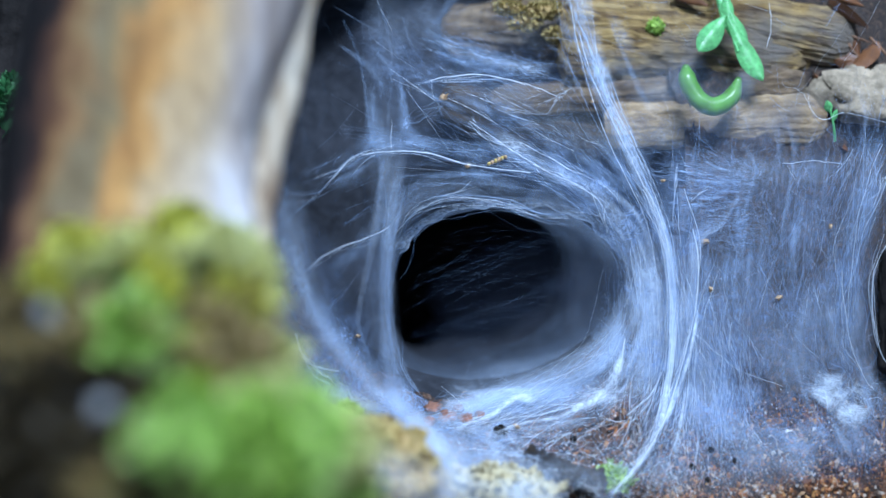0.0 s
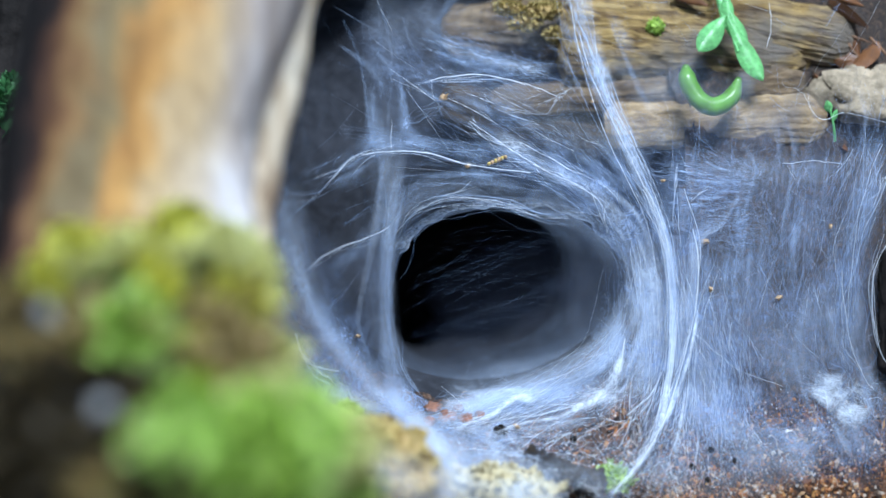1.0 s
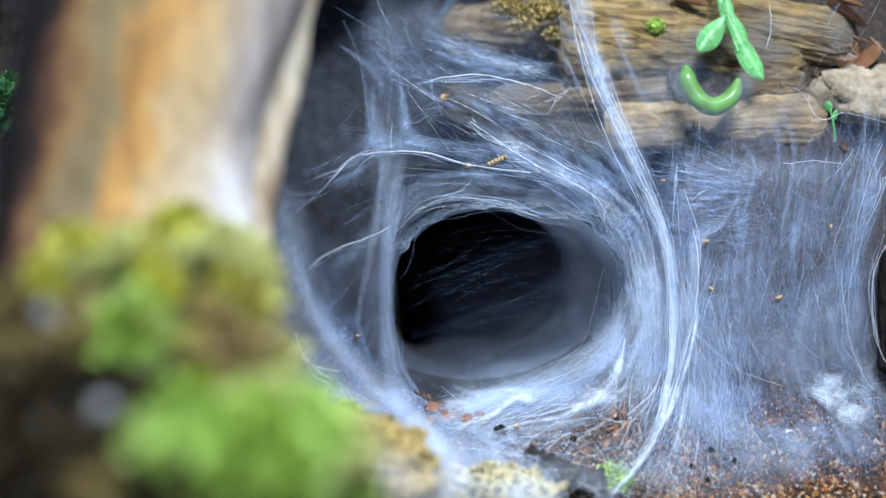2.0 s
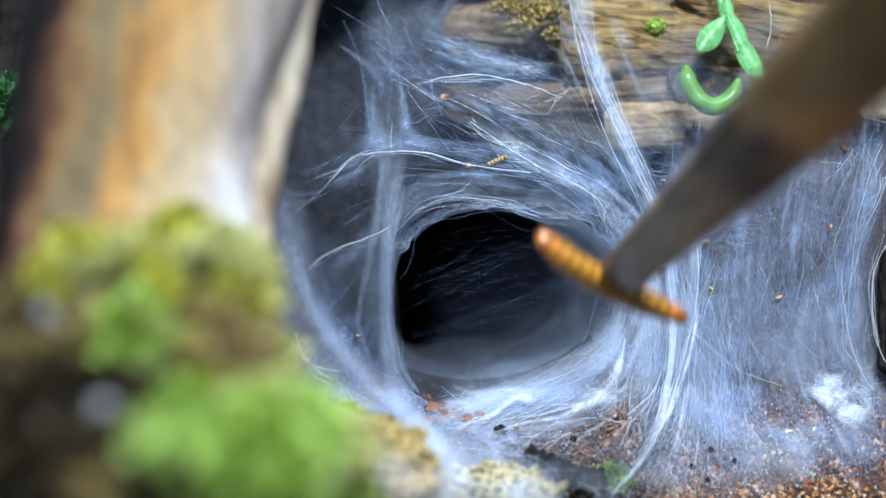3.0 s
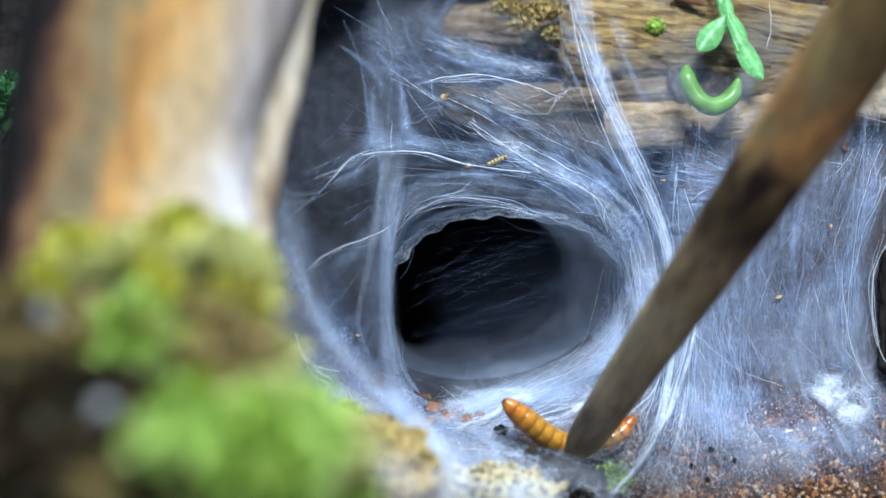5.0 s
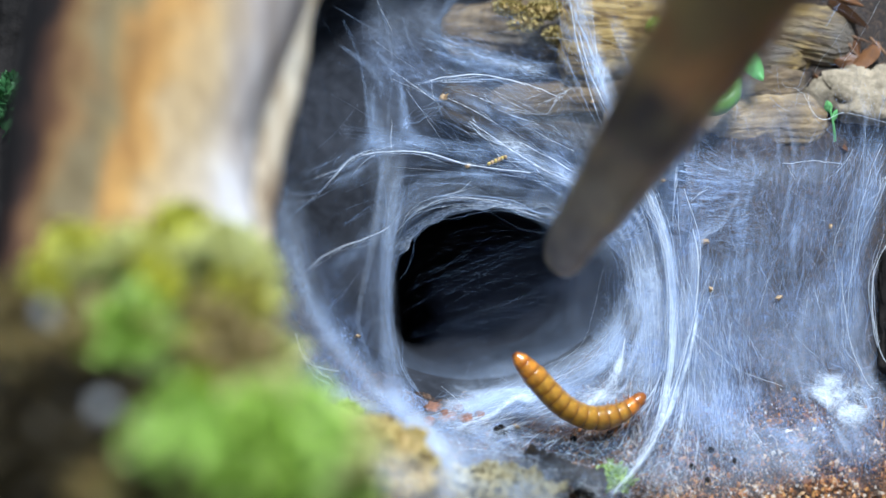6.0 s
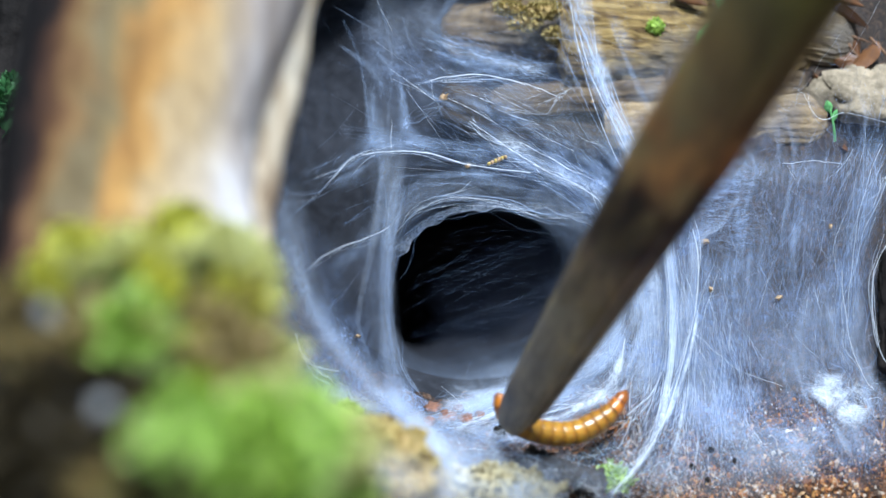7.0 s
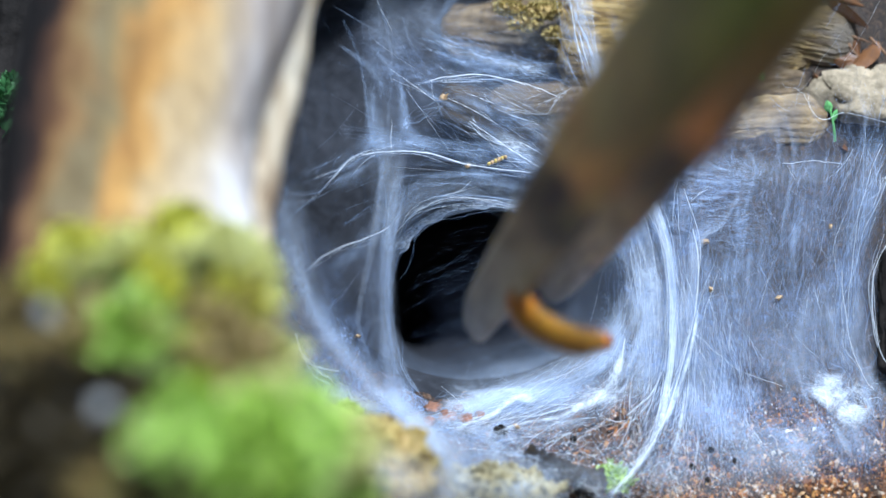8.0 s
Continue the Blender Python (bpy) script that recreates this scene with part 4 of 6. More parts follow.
wisps(70, (600, 0, 1080, 350), 90, 0.000015, SILK_FINE, 8, 0.3)
wisps(24, (690, 40, 1060, 350), 80, 0.000024, SILK, 9, 0.25, 5)
wisps(60, (500, 260, 720, 700), 130, 0.000018, SILK_FINE, 10, 0.2)
wisps(110, (690, 300, 1110, 480), 130, 0.000020, SILK_FINE, 11, 0.15)
wisps(70, (1080, 0, 1568, 280), 70, 0.000020, SILK_FINE, 12, 0.6)


def streaks(n, box, size, width, density, material, seed, stray=0.12, lift=0.0):
    """Soft narrow folds of the film that run with its threads."""
    r = random.Random(seed)
    verts, uv, dens, faces = [], [], [], []
    steps, m, made = 16, 5, 0
    while made < n:
        x, y = r.uniform(box[0], box[2]), r.uniform(box[1], box[3])
        if r.random() > 0.15 + 2.0 * silk_amount(x, y):
            continue
        made += 1
        a = flow(x, y) + r.gauss(0, stray)
        ln, w, z, k0 = size * r.uniform(0.5, 1.5), width * r.lognormvariate(-0.2, 0.5), r.uniform(0, 0.003) + lift, r.uniform(0.4, 1.0)
        bend, pts = r.gauss(0, 0.3), []
        for i in range(steps):
            if ((x - 900) / 208) ** 2 + ((y - 530) / 172) ** 2 < 1:
                break
            pts.append((x, y, a))
            f = flow(x, y)
            a += 0.35 * math.atan2(math.sin(2 * (f - a)), math.cos(2 * (f - a))) / 2 + bend / steps
            x, y = x + math.cos(a) * ln / steps, y + math.sin(a) * ln / steps
        if len(pts) < 6:
            continue
        b, u0, v0 = len(verts), r.uniform(0, 40), r.uniform(0, 40)
        for i, (px, py, pa) in enumerate(pts):
            t = i / (len(pts) - 1)
            for j in range(m):
                u = j / (m - 1) * 2 - 1
                qx, qy = px - math.sin(pa) * u * w * (0.5 + t), py + math.cos(pa) * u * w * (0.5 + t)
                verts.append(spot(qx, qy, web_depth(qx, qy) - 0.0006 - z) - web_at)
                uv.append((u0 + t * ln / 130, v0 + u * w / 130))
                dens.append(density * k0 * (1 - abs(u) ** 1.5) * math.sin(math.pi * t) ** 0.7)
        faces += [tuple(b + k for k in q) for q in grid_faces(len(pts), m)]
    tagged(part("silk_fold", mesh_of("silk_fold", verts, faces, material, uv, dens), web, "soft translucent folds of silk"), kind="stuff")


streaks(60, (1300, 290, 1568, 640), 130, 6, 0.42, VEIL, 21)
streaks(22, (1200, 420, 1320, 640), 110, 6, 0.5, VEIL, 31)
streaks(40, (1180, 285, 1270, 380), 45, 2.5, 0.7, VEIL, 22)
streaks(44, (1090, 400, 1240, 760), 150, 6, 0.6, SOFT, 23)
streaks(34, (760, 660, 1120, 770), 170, 9, 0.6, SOFT, 24)
streaks(60, (560, 0, 1080, 350), 140, 8, 0.45, VEIL, 25)
streaks(30, (490, 300, 680, 720), 170, 11, 0.35, VEIL, 26)
streaks(34, (690, 310, 1110, 470), 160, 6, 0.45, SOFT, 27)
streaks(34, (1210, 600, 1380, 800), 110, 7, 0.42, VEIL, 28, 0.3)
streaks(30, (1400, 560, 1568, 800), 90, 8, 0.4, SOFT, 29, 0.4)
# folds that stand out
veil([(500, 340), (505, 430), (545, 540), (600, 620), (680, 700), (735, 750)], (16, 26, 18), 0.32, SOFT, lift=0.008)
veil([(520, 440), (560, 560), (620, 640), (700, 715)], (10, 16, 12), 0.35, SOFT, lift=0.006)
veil([(690, 250), (676, 330), (662, 420), (640, 520), (632, 600)], (12, 10, 4), 0.26, SOFT, lift=0.006)
veil([(1298, 300), (1306, 380), (1300, 470), (1296, 560)], (5, 8, 6), 0.55)
veil([(1410, 395), (1400, 440), (1385, 490)], (4, 8, 4), 0.5)
veil([(1430, 520), (1420, 570), (1400, 640)], (8, 14, 10), 0.35, SOFT)
veil([(1468, 540), (1480, 600), (1505, 655)], (8, 12, 10), 0.35, SOFT)


def tunnel_threads():
    lines, radii = [], []
    for _ in range(110):
        x, y = rng.uniform(720, 1060), rng.uniform(420, 680)
        a, ln = radians(rng.gauss(-24, 8)), rng.uniform(20, 300)
        d = 0.403 + 0.02 * max(0, (1080 - x) / 380) * rng.uniform(0.0, 1.0)
        pts = [spot(x + math.cos(a) * ln * u, y + math.sin(a) * ln * u + 5 * u * u, d - 0.01 * u) for u in (-0.5, -0.25, 0, 0.25, 0.5)]
        c = [pixel_of(p) for p in (pts[0], pts[-1])]
        if all(((q[0] - 900) / 195) ** 2 + ((q[1] - 528) / 160) ** 2 < 1 for q in c):
            lines.append(pts)
            radii.append(rng.uniform(0.000005, 0.000017))
    while len(lines) < 130:
        x, y = rng.uniform(710, 1070), rng.uniform(390, 680)
        a, ln = radians(rng.gauss(-16, 12)), rng.uniform(60, 260)
        d = rng.uniform(0.402, 0.425)
        pts = [spot(x + math.cos(a) * ln * u, y + math.sin(a) * ln * u, d) for u in (-0.5, 0, 0.5)]
        if all(((q[0] - 895) / 192) ** 2 + ((q[1] - 526) / 156) ** 2 < 1 for q in (pixel_of(pts[0]), pixel_of(pts[-1]))):
            lines.append(pts)
            radii.append(rng.uniform(0.000004, 0.000009))
    v, f = tubes(lines, radii)
    tagged(part("tunnel_threads", mesh_of("tunnel_threads", v, f, SILK_FAINT), web, "faint threads across the dark burrow"), kind="stuff")


tunnel_threads()


def silk_tuft(x, y, rx, ry, seed, sink=0.0):
    """A wad of tangled white silk."""
    r = random.Random(seed)
    lines, radii = [], []
    for _ in range(46):
        a, q = r.uniform(0, 6.28), math.sqrt(r.random())
        px, py = x + rx * q * math.cos(a) * 0.8, y + ry * q * math.sin(a) * 0.8
        d = web_depth(px, py) - 0.002 + sink - 0.003 * (1 - q)
        turn, pts = r.uniform(0, 6.28), []
        for _ in range(12):
            pts.append(spot(px, py, d))
            turn += r.gauss(0, 0.35)
            px, py, d = px + math.cos(turn) * rx * 0.09, py + math.sin(turn) * ry * 0.10, d + r.gauss(0, 0.0003)
        lines.append(pts)
        radii.append(r.uniform(0.000015, 0.00004))
    v, f = tubes(lines, radii)
    tagged(part("silk_tuft", mesh_of("silk_tuft", v, f, SILK), web, "dense white wad of tangled silk"), kind="stuff")
    n, m, verts, uv, dens = 14, 28, [], [], []
    for i in range(n):
        for j in range(m):
            k, a = i / (n - 1), 2 * math.pi * j / m
            w = 1 + 0.35 * noise.noise(Vector((math.cos(a) * 1.7, math.sin(a) * 1.7, seed)))
            px, py = x + rx * k * w * math.cos(a), y + ry * k * w * math.sin(a)
            verts.append(spot(px, py, web_depth(px, py) - 0.001 + sink - 0.003 * (1 - k * k)) - web_at)
            uv.append((px / 90, py / 90))
            dens.append(1.25 * (1 - k ** 1.5))
    part("silk_wad", mesh_of("silk_wad", verts, grid_faces(n, m, True), FELT, uv, dens), web, "dense white wad of silk")


silk_tuft(1062, 702, 34, 17, 1)
silk_tuft(1482, 688, 56, 32, 2, 0.001)
silk_tuft(1516, 728, 36, 24, 3, 0.001)
silk_tuft(930, 708, 27, 12, 4)


def build_flap():
    """The loose hem of silk over the mouth, which sags when the floor of the web is pressed."""
    verts, uv, dens, na, nk = [], [], [], 90, 8
    for i in range(na):
        a = math.pi + 0.35 + (math.pi - 0.60) * i / (na - 1)
        x0, y0 = rim(a)
        wave = 9 * math.sin(a * 17 + 1.0) + 6 * math.sin(a * 31) + 5 * math.sin(a * 7)
        for j in range(nk):
            k = j / (nk - 1)
            r = 1.10 - k * (0.085 + 0.0018 * wave)
            x, y = 900 + (x0 - 900) * r, 530 + (y0 - 530) * r
            verts.append(spot(x, y, 0.4015 + 0.004 * k) - web_at)
            uv.append((a * 3.2, k * 0.4))
            dens.append((0.35 + 0.9 * k ** 4) * min(1.0, i / 9, (na - 1 - i) / 9))
    return part("web_hem", mesh_of("web_hem", verts, grid_faces(na, nk), FELT, uv, dens), web, "loose wavy hem of silk over the mouth")


flap = build_flap()


# ---- wood, stone and plants round the web ----
def log_thing(name, a, b, r0, r1, material, label, seed, squash=0.6, rough=0.22, freq=60.0, bend=0.0):
    a, b = spot(*a), spot(*b)
    mid = (a + b) / 2
    axis = (b - a).normalized()
    turn = axis.to_track_quat("X", "Z").to_matrix().to_4x4()
    n, pts, rad = 90, [], []
    for i in range(n):
        t = i / (n - 1)
        cap = min(1.0, 14 * t + 0.35, 9 * (1 - t) + 0.25) ** 0.5
        pts.append(a.lerp(b, t) + UP * bend * math.sin(math.pi * t))
        rad.append((r0 + (r1 - r0) * t) * cap)
    v, f = loft(pts, rad, 110, seed, rough, freq, squash, 0.10)
    inv = turn.inverted()
    me = mesh_of(name, [inv @ (p - mid) for p in v], f, material)
    ob = new(name, me)
    ob.matrix_world = Matrix.Translation(mid) @ turn
    return tagged(ob, label, "wood")


log_thing("driftwood_log", (785, 50, 0.458), (1080, 60, 0.440), 0.0070, 0.0155, LOG_BROWN, "weathered end of driftwood behind the web", 15.0, 0.6, 0.25, 60.0)
log_thing("driftwood_log", (990, 54, 0.434), (1436, 92, 0.4285), 0.0165, 0.0105, LOG, "weathered split driftwood log with coarse yellow-brown grain", 1.0, 0.55, 0.14, 40.0)
log_thing("driftwood_log", (1180, 10, 0.431), (1508, 72, 0.4255), 0.0080, 0.0088, LOG, "blunt yellow-brown driftwood end with open grain", 21.0, 0.6, 0.12, 50.0)
log_thing("driftwood_log", (1070, 224, 0.4265), (1462, 212, 0.4205), 0.0066, 0.0078, LOG_PALE, "pale worn piece of driftwood half veiled in silk", 4.0, 0.6, 0.10, 70.0)
log_thing("driftwood_log", (870, 178, 0.437), (1425, 152, 0.4245), 0.0048, 0.0066, LOG_BROWN, "narrow brown splinter of driftwood", 7.0, 0.6, 0.2, 70.0)
log_thing("driftwood_log", (780, 180, 0.446), (1090, 245, 0.438), 0.0075, 0.0075, LOG_DARK, "dark broken piece of driftwood behind the web", 9.0, 0.6, 0.25, 70.0)


def stone(name, x, y, d, rx, ry, rz, seed, material, label, category="stone"):
    v, f = lump(rx, ry, rz, seed, 0.35, 22, 32, 1.5)
    ob = new(name, mesh_of(name, v, f, material))
    ob.location = spot(x, y, d)
    return tagged(ob, label, category)


stone("stone", 1548, 172, 0.423, 0.0170, 0.012, 0.0098, 5, STONE, "rough grey-brown stone beside the driftwood")
stone("stone", 1375, 306, 0.4262, 0.011, 0.004, 0.0055, 9, STONE, "grey-brown stone under a film of silk")


def leaf_mesh(name, length, width, material, fold=0.25, droop=0.25, full=0.85, waist=0.8):
    """A leaf along z with a channelled midrib and a thick blade; full: below 1 it is widest near the tip's end, above 1 near the base."""
    verts, n, m = [], 17, 9
    for side in (0, 1):
        for i in range(n):
            t = i / (n - 1)
            w = width * (math.sin(math.pi * min(1.0, 0.03 + 0.97 * t) ** full) ** waist + 0.03)
            for j in range(m):
                u = j / (m - 1) * 2 - 1
                rib = 0.05 * width * math.exp(-(u / 0.16) ** 2) + 0.02 * width * math.sin(abs(u) * 9 - t * 22) * (1 - abs(u))
                verts.append(Vector((u * w / 2, -abs(u) * w * fold - rib - droop * length * t * t + (0.0005 * (1 - u * u) + 0.0001 if side else 0), t * length)))
    faces = grid_faces(n, m) + [tuple(k + n * m for k in reversed(q)) for q in grid_faces(n, m)]
    return mesh_of(name, verts, faces, material)


def leaf_part(name, base, tip, width, material, parent, origin, roll=0.0, **kw):
    a, b = spot(*base), spot(*tip)
    me = leaf_mesh(name, (b - a).length, width, material, **kw)
    z = (b - a).normalized()
    y = (-FORE - z * (-FORE).dot(z)).normalized()
    x = y.cross(z)
    ob = part(name, me, parent)
    rot = Matrix((x, y, z)).transposed().to_4x4()
    ob.matrix_local = Matrix.Translation(a - origin) @ rot @ Matrix.Rotation(radians(roll), 4, "Z")
    return ob


def stem_part(name, pts, r0, r1, material, parent, origin):
    line = [spot(*p) for p in spline(pts, 18)]
    v, f = loft(line, [r0 + (r1 - r0) * i / 17 for i in range(18)], 10, 1.0, 0.08, 200)
    return part(name, mesh_of(name, local(v, origin), f, material), parent)


sprig_at = spot(1282, 10, 0.418)
sprig = empty("leafy_sprig", sprig_at, "fresh green sprig with glossy leaves hanging over driftwood", "plant")
stem_part("stem", [(1262, -40, 0.420), (1275, 5, 0.418), (1282, 35, 0.416), (1296, 62, 0.415)], 0.0013, 0.0008, GREEN, sprig, sprig_at)
leaf_part("leaf", (1286, 30, 0.4145), (1354, 137, 0.408), 0.0062, GREEN, sprig, sprig_at, -12, full=1.7, droop=0.10)
leaf_part("leaf", (1284, 28, 0.415), (1239, 86, 0.411), 0.0066, GREEN, sprig, sprig_at, 10, full=1.25, droop=0.15)
leaf_part("leaf", (1292, 22, 0.415), (1330, 74, 0.412), 0.0042, GREEN, sprig, sprig_at, -20, full=1.0)
leaf_part("leaf", (1284, -6, 0.416), (1293, 40, 0.413), 0.0036, GREEN, sprig, sprig_at, 5)
stem_part("stem", [(1288, 34, 0.4148), (1296, 60, 0.4138), (1306, 92, 0.4120)], 0.0008, 0.0004, GREEN, sprig, sprig_at)

curl_at = spot(1255, 185, 0.413)
curl = empty("curled_succulent_leaf", curl_at, "thick curled green leaf under a film of silk", "leaf")
line = [spot(*p) for p in spline([(1213, 116, 0.4105), (1219, 148, 0.4095), (1240, 180, 0.4085), (1266, 189, 0.4085), (1294, 173, 0.4095), (1308, 138, 0.4105)], 26)]
cv, cf = loft(line, [0.0027 * min(1, (0.35 + i / 5), (0.3 + (25 - i) / 6)) for i in range(26)], 14, 2.0, 0.10, 90)
part("blade", mesh_of("blade", local(cv, curl_at), cf, SUCCULENT), curl)

seedling_at = spot(1473, 215, 0.408)
seedling = empty("seedling", seedling_at, "tiny green seedling rooted beside the stone", "plant")
stem_part("stem", [(1478, 250, 0.410), (1475, 220, 0.408), (1468, 190, 0.407)], 0.0004, 0.0003, GREEN, seedling, seedling_at)
leaf_part("leaf", (1470, 200, 0.408), (1466, 180, 0.406), 0.0024, GREEN, seedling, seedling_at)
leaf_part("leaf", (1474, 215, 0.408), (1482, 196, 0.406), 0.0018, GREEN, seedling, seedling_at)

for i, (bx, by, tx, ty, w) in enumerate([(1492, 78, 1560, 112, 0.0075), (1500, 30, 1530, 90, 0.0050), (1545, 115, 1490, 98, 0.0060), (1440, -20, 1520, 18, 0.0035), (1185, -8, 1240, 22, 0.0040), (1552, 74, 1484, 108, 0.0085), (1466, 6, 1512, 66, 0.0075), (1440, 130, 1452, 172, 0.0026), (1470, 238, 1492, 280, 0.0030)]):
    at = spot(bx, by, 0.425)
    dl = empty("dead_leaf", at, "curled dead brown leaf lying against the bank", "leaf", "dead leaves on the bank")
    leaf_part("blade", (bx, by, 0.425), (tx, ty, 0.420), w, DEAD_LEAF, dl, at, 25 * i - 40, droop=0.35, fold=0.4)


twigs = random.Random(23)
for k in range(5):
    tx, ty, ta, tl = twigs.uniform(1440, 1568), twigs.uniform(-10, 120), twigs.uniform(0.2, 1.3), twigs.uniform(40, 110)
    t_at = spot(tx, ty, 0.424)
    twig = empty("twig", t_at, "thin dry brown twig lying on the dark bank", "twig", "twigs on the bank")
    stem_part("stem", [(tx, ty, 0.424), (tx + math.cos(ta) * tl * 0.5 + twigs.uniform(-6, 6), ty + math.sin(ta) * tl * 0.5, 0.4225), (tx + math.cos(ta) * tl, ty + math.sin(ta) * tl, 0.424)], 0.0005, 0.0002, TWIG, twig, t_at)


# ---- crumbs of soil and bark ----
def crumbs(name, n, box, size, material, label, lift=0.0, bias=None):
    verts, faces = [], []
    r = random.Random(len(name) * 31 + n)
    made = 0
    while made < n:
        x, y = r.uniform(box[0], box[1]), r.uniform(box[2], box[3])
        if bias and r.random() > bias(x, y):
            continue
        z = ground_height(x, y)
        px, py, d = pixel_of((x, y, z))
        if ((px - HOLE[0]) / HOLE[2]) ** 2 + ((py - HOLE[1]) / HOLE[3]) ** 2 < 1.05 or (px < 1040 and py < 760):
            continue
        if r.random() < 0.85 * bell(px, py, 1505, 765, 55, 26) or (material is CRUMB_ORANGE and r.random() < 0.8 * bell(px, py, 1070, 780, 60, 60)):
            continue
        made += 1
        s = size * min(2.6, r.lognormvariate(-0.1, 0.65))
        b = len(verts)
        rot = Euler((r.uniform(0, 6), r.uniform(0, 6), r.uniform(0, 6))).to_matrix()
        for p in ((1, 0, 0), (-1, 0, 0), (0, 1, 0), (0, -1, 0), (0, 0, 1), (0, 0, -1)):
            q = Vector(p) * s * r.uniform(0.5, 1.2)
            q.z *= 0.5
            q.x *= 1.25
            verts.append(Vector((x, y, z + s * 0.3 + lift)) + rot @ q)
        for i, j, k in ((0, 2, 4), (2, 1, 4), (1, 3, 4), (3, 0, 4), (2, 0, 5), (1, 2, 5), (3, 1, 5), (0, 3, 5)):
            faces.append((b + i, b + j, b + k))
    ob = new(name, mesh_of(name, verts, faces, material, smooth=False))
    return tagged(ob, label, "soil", kind="stuff")


def shelf(x, y):
    return min(1, max(0.05, (0.350 - y) / 0.02))


def clay(x, y):
    px, py, d = pixel_of((x, y, ground_height(x, y)))
    a = bell(px, py, 1515, 822, 60, 20) + bell(px, py, 1370, 872, 120, 20) + 0.4 * bell(px, py, 1405, 722, 50, 22) + 0.45 * bell(px, py, 1200, 865, 70, 26) + 0.4 * bell(px, py, 1100, 780, 80, 36) + 0.07
    return a * (0.10 + max(0, 2.4 * noise.noise(Vector((x * 110, y * 110, 5)))))


crumbs("soil_crumbs", 15000, (-0.01, 0.13, 0.288, 0.36), 0.00026, CRUMB, "dark brown crumbs of soil and bark", bias=shelf)
crumbs("clay_crumbs", 14000, (0.015, 0.13, 0.288, 0.345), 0.00031, CRUMB_ORANGE, "orange-brown crumbs of clay and bark", bias=clay)
crumbs("pale_grit", 4600, (0.02, 0.13, 0.285, 0.35), 0.00019, PALE_GRIT, "pale specks of grit and silk on the soil", bias=shelf)
crumbs("bark_chips", 620, (0.0, 0.13, 0.285, 0.345), 0.00058, CRUMB, "larger dark chips of bark on the soil", bias=shelf)


def clods(x, y):
    px, py, d = pixel_of((x, y, ground_height(x, y)))
    return (bell(px, py, 1520, 835, 70, 36) + 0.7 * bell(px, py, 1400, 870, 110, 24) + 0.35 * bell(px, py, 1400, 725, 60, 26) + 0.25 * bell(px, py, 1090, 790, 90, 40)) * max(0.0, 0.3 + 1.8 * noise.noise(Vector((x * 120, y * 120, 2))))


crumbs("clay_clods", 1500, (0.015, 0.13, 0.288, 0.345), 0.00048, CRUMB_ORANGE, "rough orange-brown clods of clay", bias=clods)


def sandy(x, y):
    return max(0, 1 - ((x - 0.070) / 0.036) ** 2 - ((y - 0.305) / 0.018) ** 2) * (0.35 + max(0.0, 1.6 * noise.noise(Vector((x * 90, y * 90, 9)))))


def chippy(x, y):
    return max(0.02, 1 - ((x - 0.108) / 0.022) ** 2 - ((y - 0.305) / 0.014) ** 2)


crumbs("sand", 7000, (0.03, 0.115, 0.288, 0.330), 0.00027, SAND, "pinkish sand grains on the soil", bias=sandy)
crumbs("orange_chips", 260, (0.06, 0.125, 0.288, 0.335), 0.00058, CHIP, "orange wood chips on the soil", bias=chippy)


def litter():
    """Short dry stalks and fibres strewn on the soil."""
    verts, faces = [], []
    r = random.Random(5)
    for _ in range(420):
        x, y = r.uniform(0.0, 0.125), r.uniform(0.29, 0.345)
        a, ln = r.uniform(0, 3.14), r.uniform(0.001, 0.006)
        w, b = r.uniform(0.00007, 0.0003), len(verts)
        for k in (-0.5, -0.15, 0.2, 0.5):
            px, py = x + math.cos(a + k * 0.4) * ln * k, y + math.sin(a + k * 0.4) * ln * k
            z = ground_height(px, py) + 0.0005
            verts += [Vector((px - math.sin(a) * w, py + math.cos(a) * w, z)), Vector((px, py, z + w)), Vector((px + math.sin(a) * w, py - math.cos(a) * w, z))]
        for i in range(3):
            for p, q in ((0, 1), (1, 2), (2, 0)):
                faces.append((b + i * 3 + p, b + i * 3 + q, b + i * 3 + 3 + q, b + i * 3 + 3 + p))
    ob = new("dry_litter", mesh_of("dry_litter", verts, faces, CRUMB))
    tagged(ob, "short dry stalks and fibres on the soil", "litter", kind="stuff")


litter()
CLOD = plain("reddish_soil_clod", (0.22, 0.11, 0.075), 0.8, 500, 0.0008, 0.6)
for k, (cx, cy, w) in enumerate([(765, 722, 0.0021), (792, 738, 0.0026), (825, 742, 0.0022), (760, 746, 0.0017), (850, 736, 0.0016), (812, 724, 0.0015)]):
    stone("soil_clod", cx, cy, web_depth(cx, cy) - 0.0004, w, w, w * 0.7, 80 + k, CLOD, "reddish brown clod of soil veiled in silk", "soil")
# dark bark chunk stands in for the darkness of a hollow here
log_thing("dark_piece", (925, 806, 0.3755), (1070, 868, 0.367), 0.0030, 0.0034, LOG_DARK, "dark piece of bark standing in for a hollow in the soil", 12.0, 0.7, 0.7, 220.0)


# added body imitates the dark opening behind the cord
log_thing("dark_piece", (1602, 440, 0.400), (1600, 670, 0.3985), 0.0068, 0.0068, SHADE_PELLET_BLACK, "near-black body standing in for a dark opening behind a white cord", 33.0, 0.5, 0.15, 60.0)


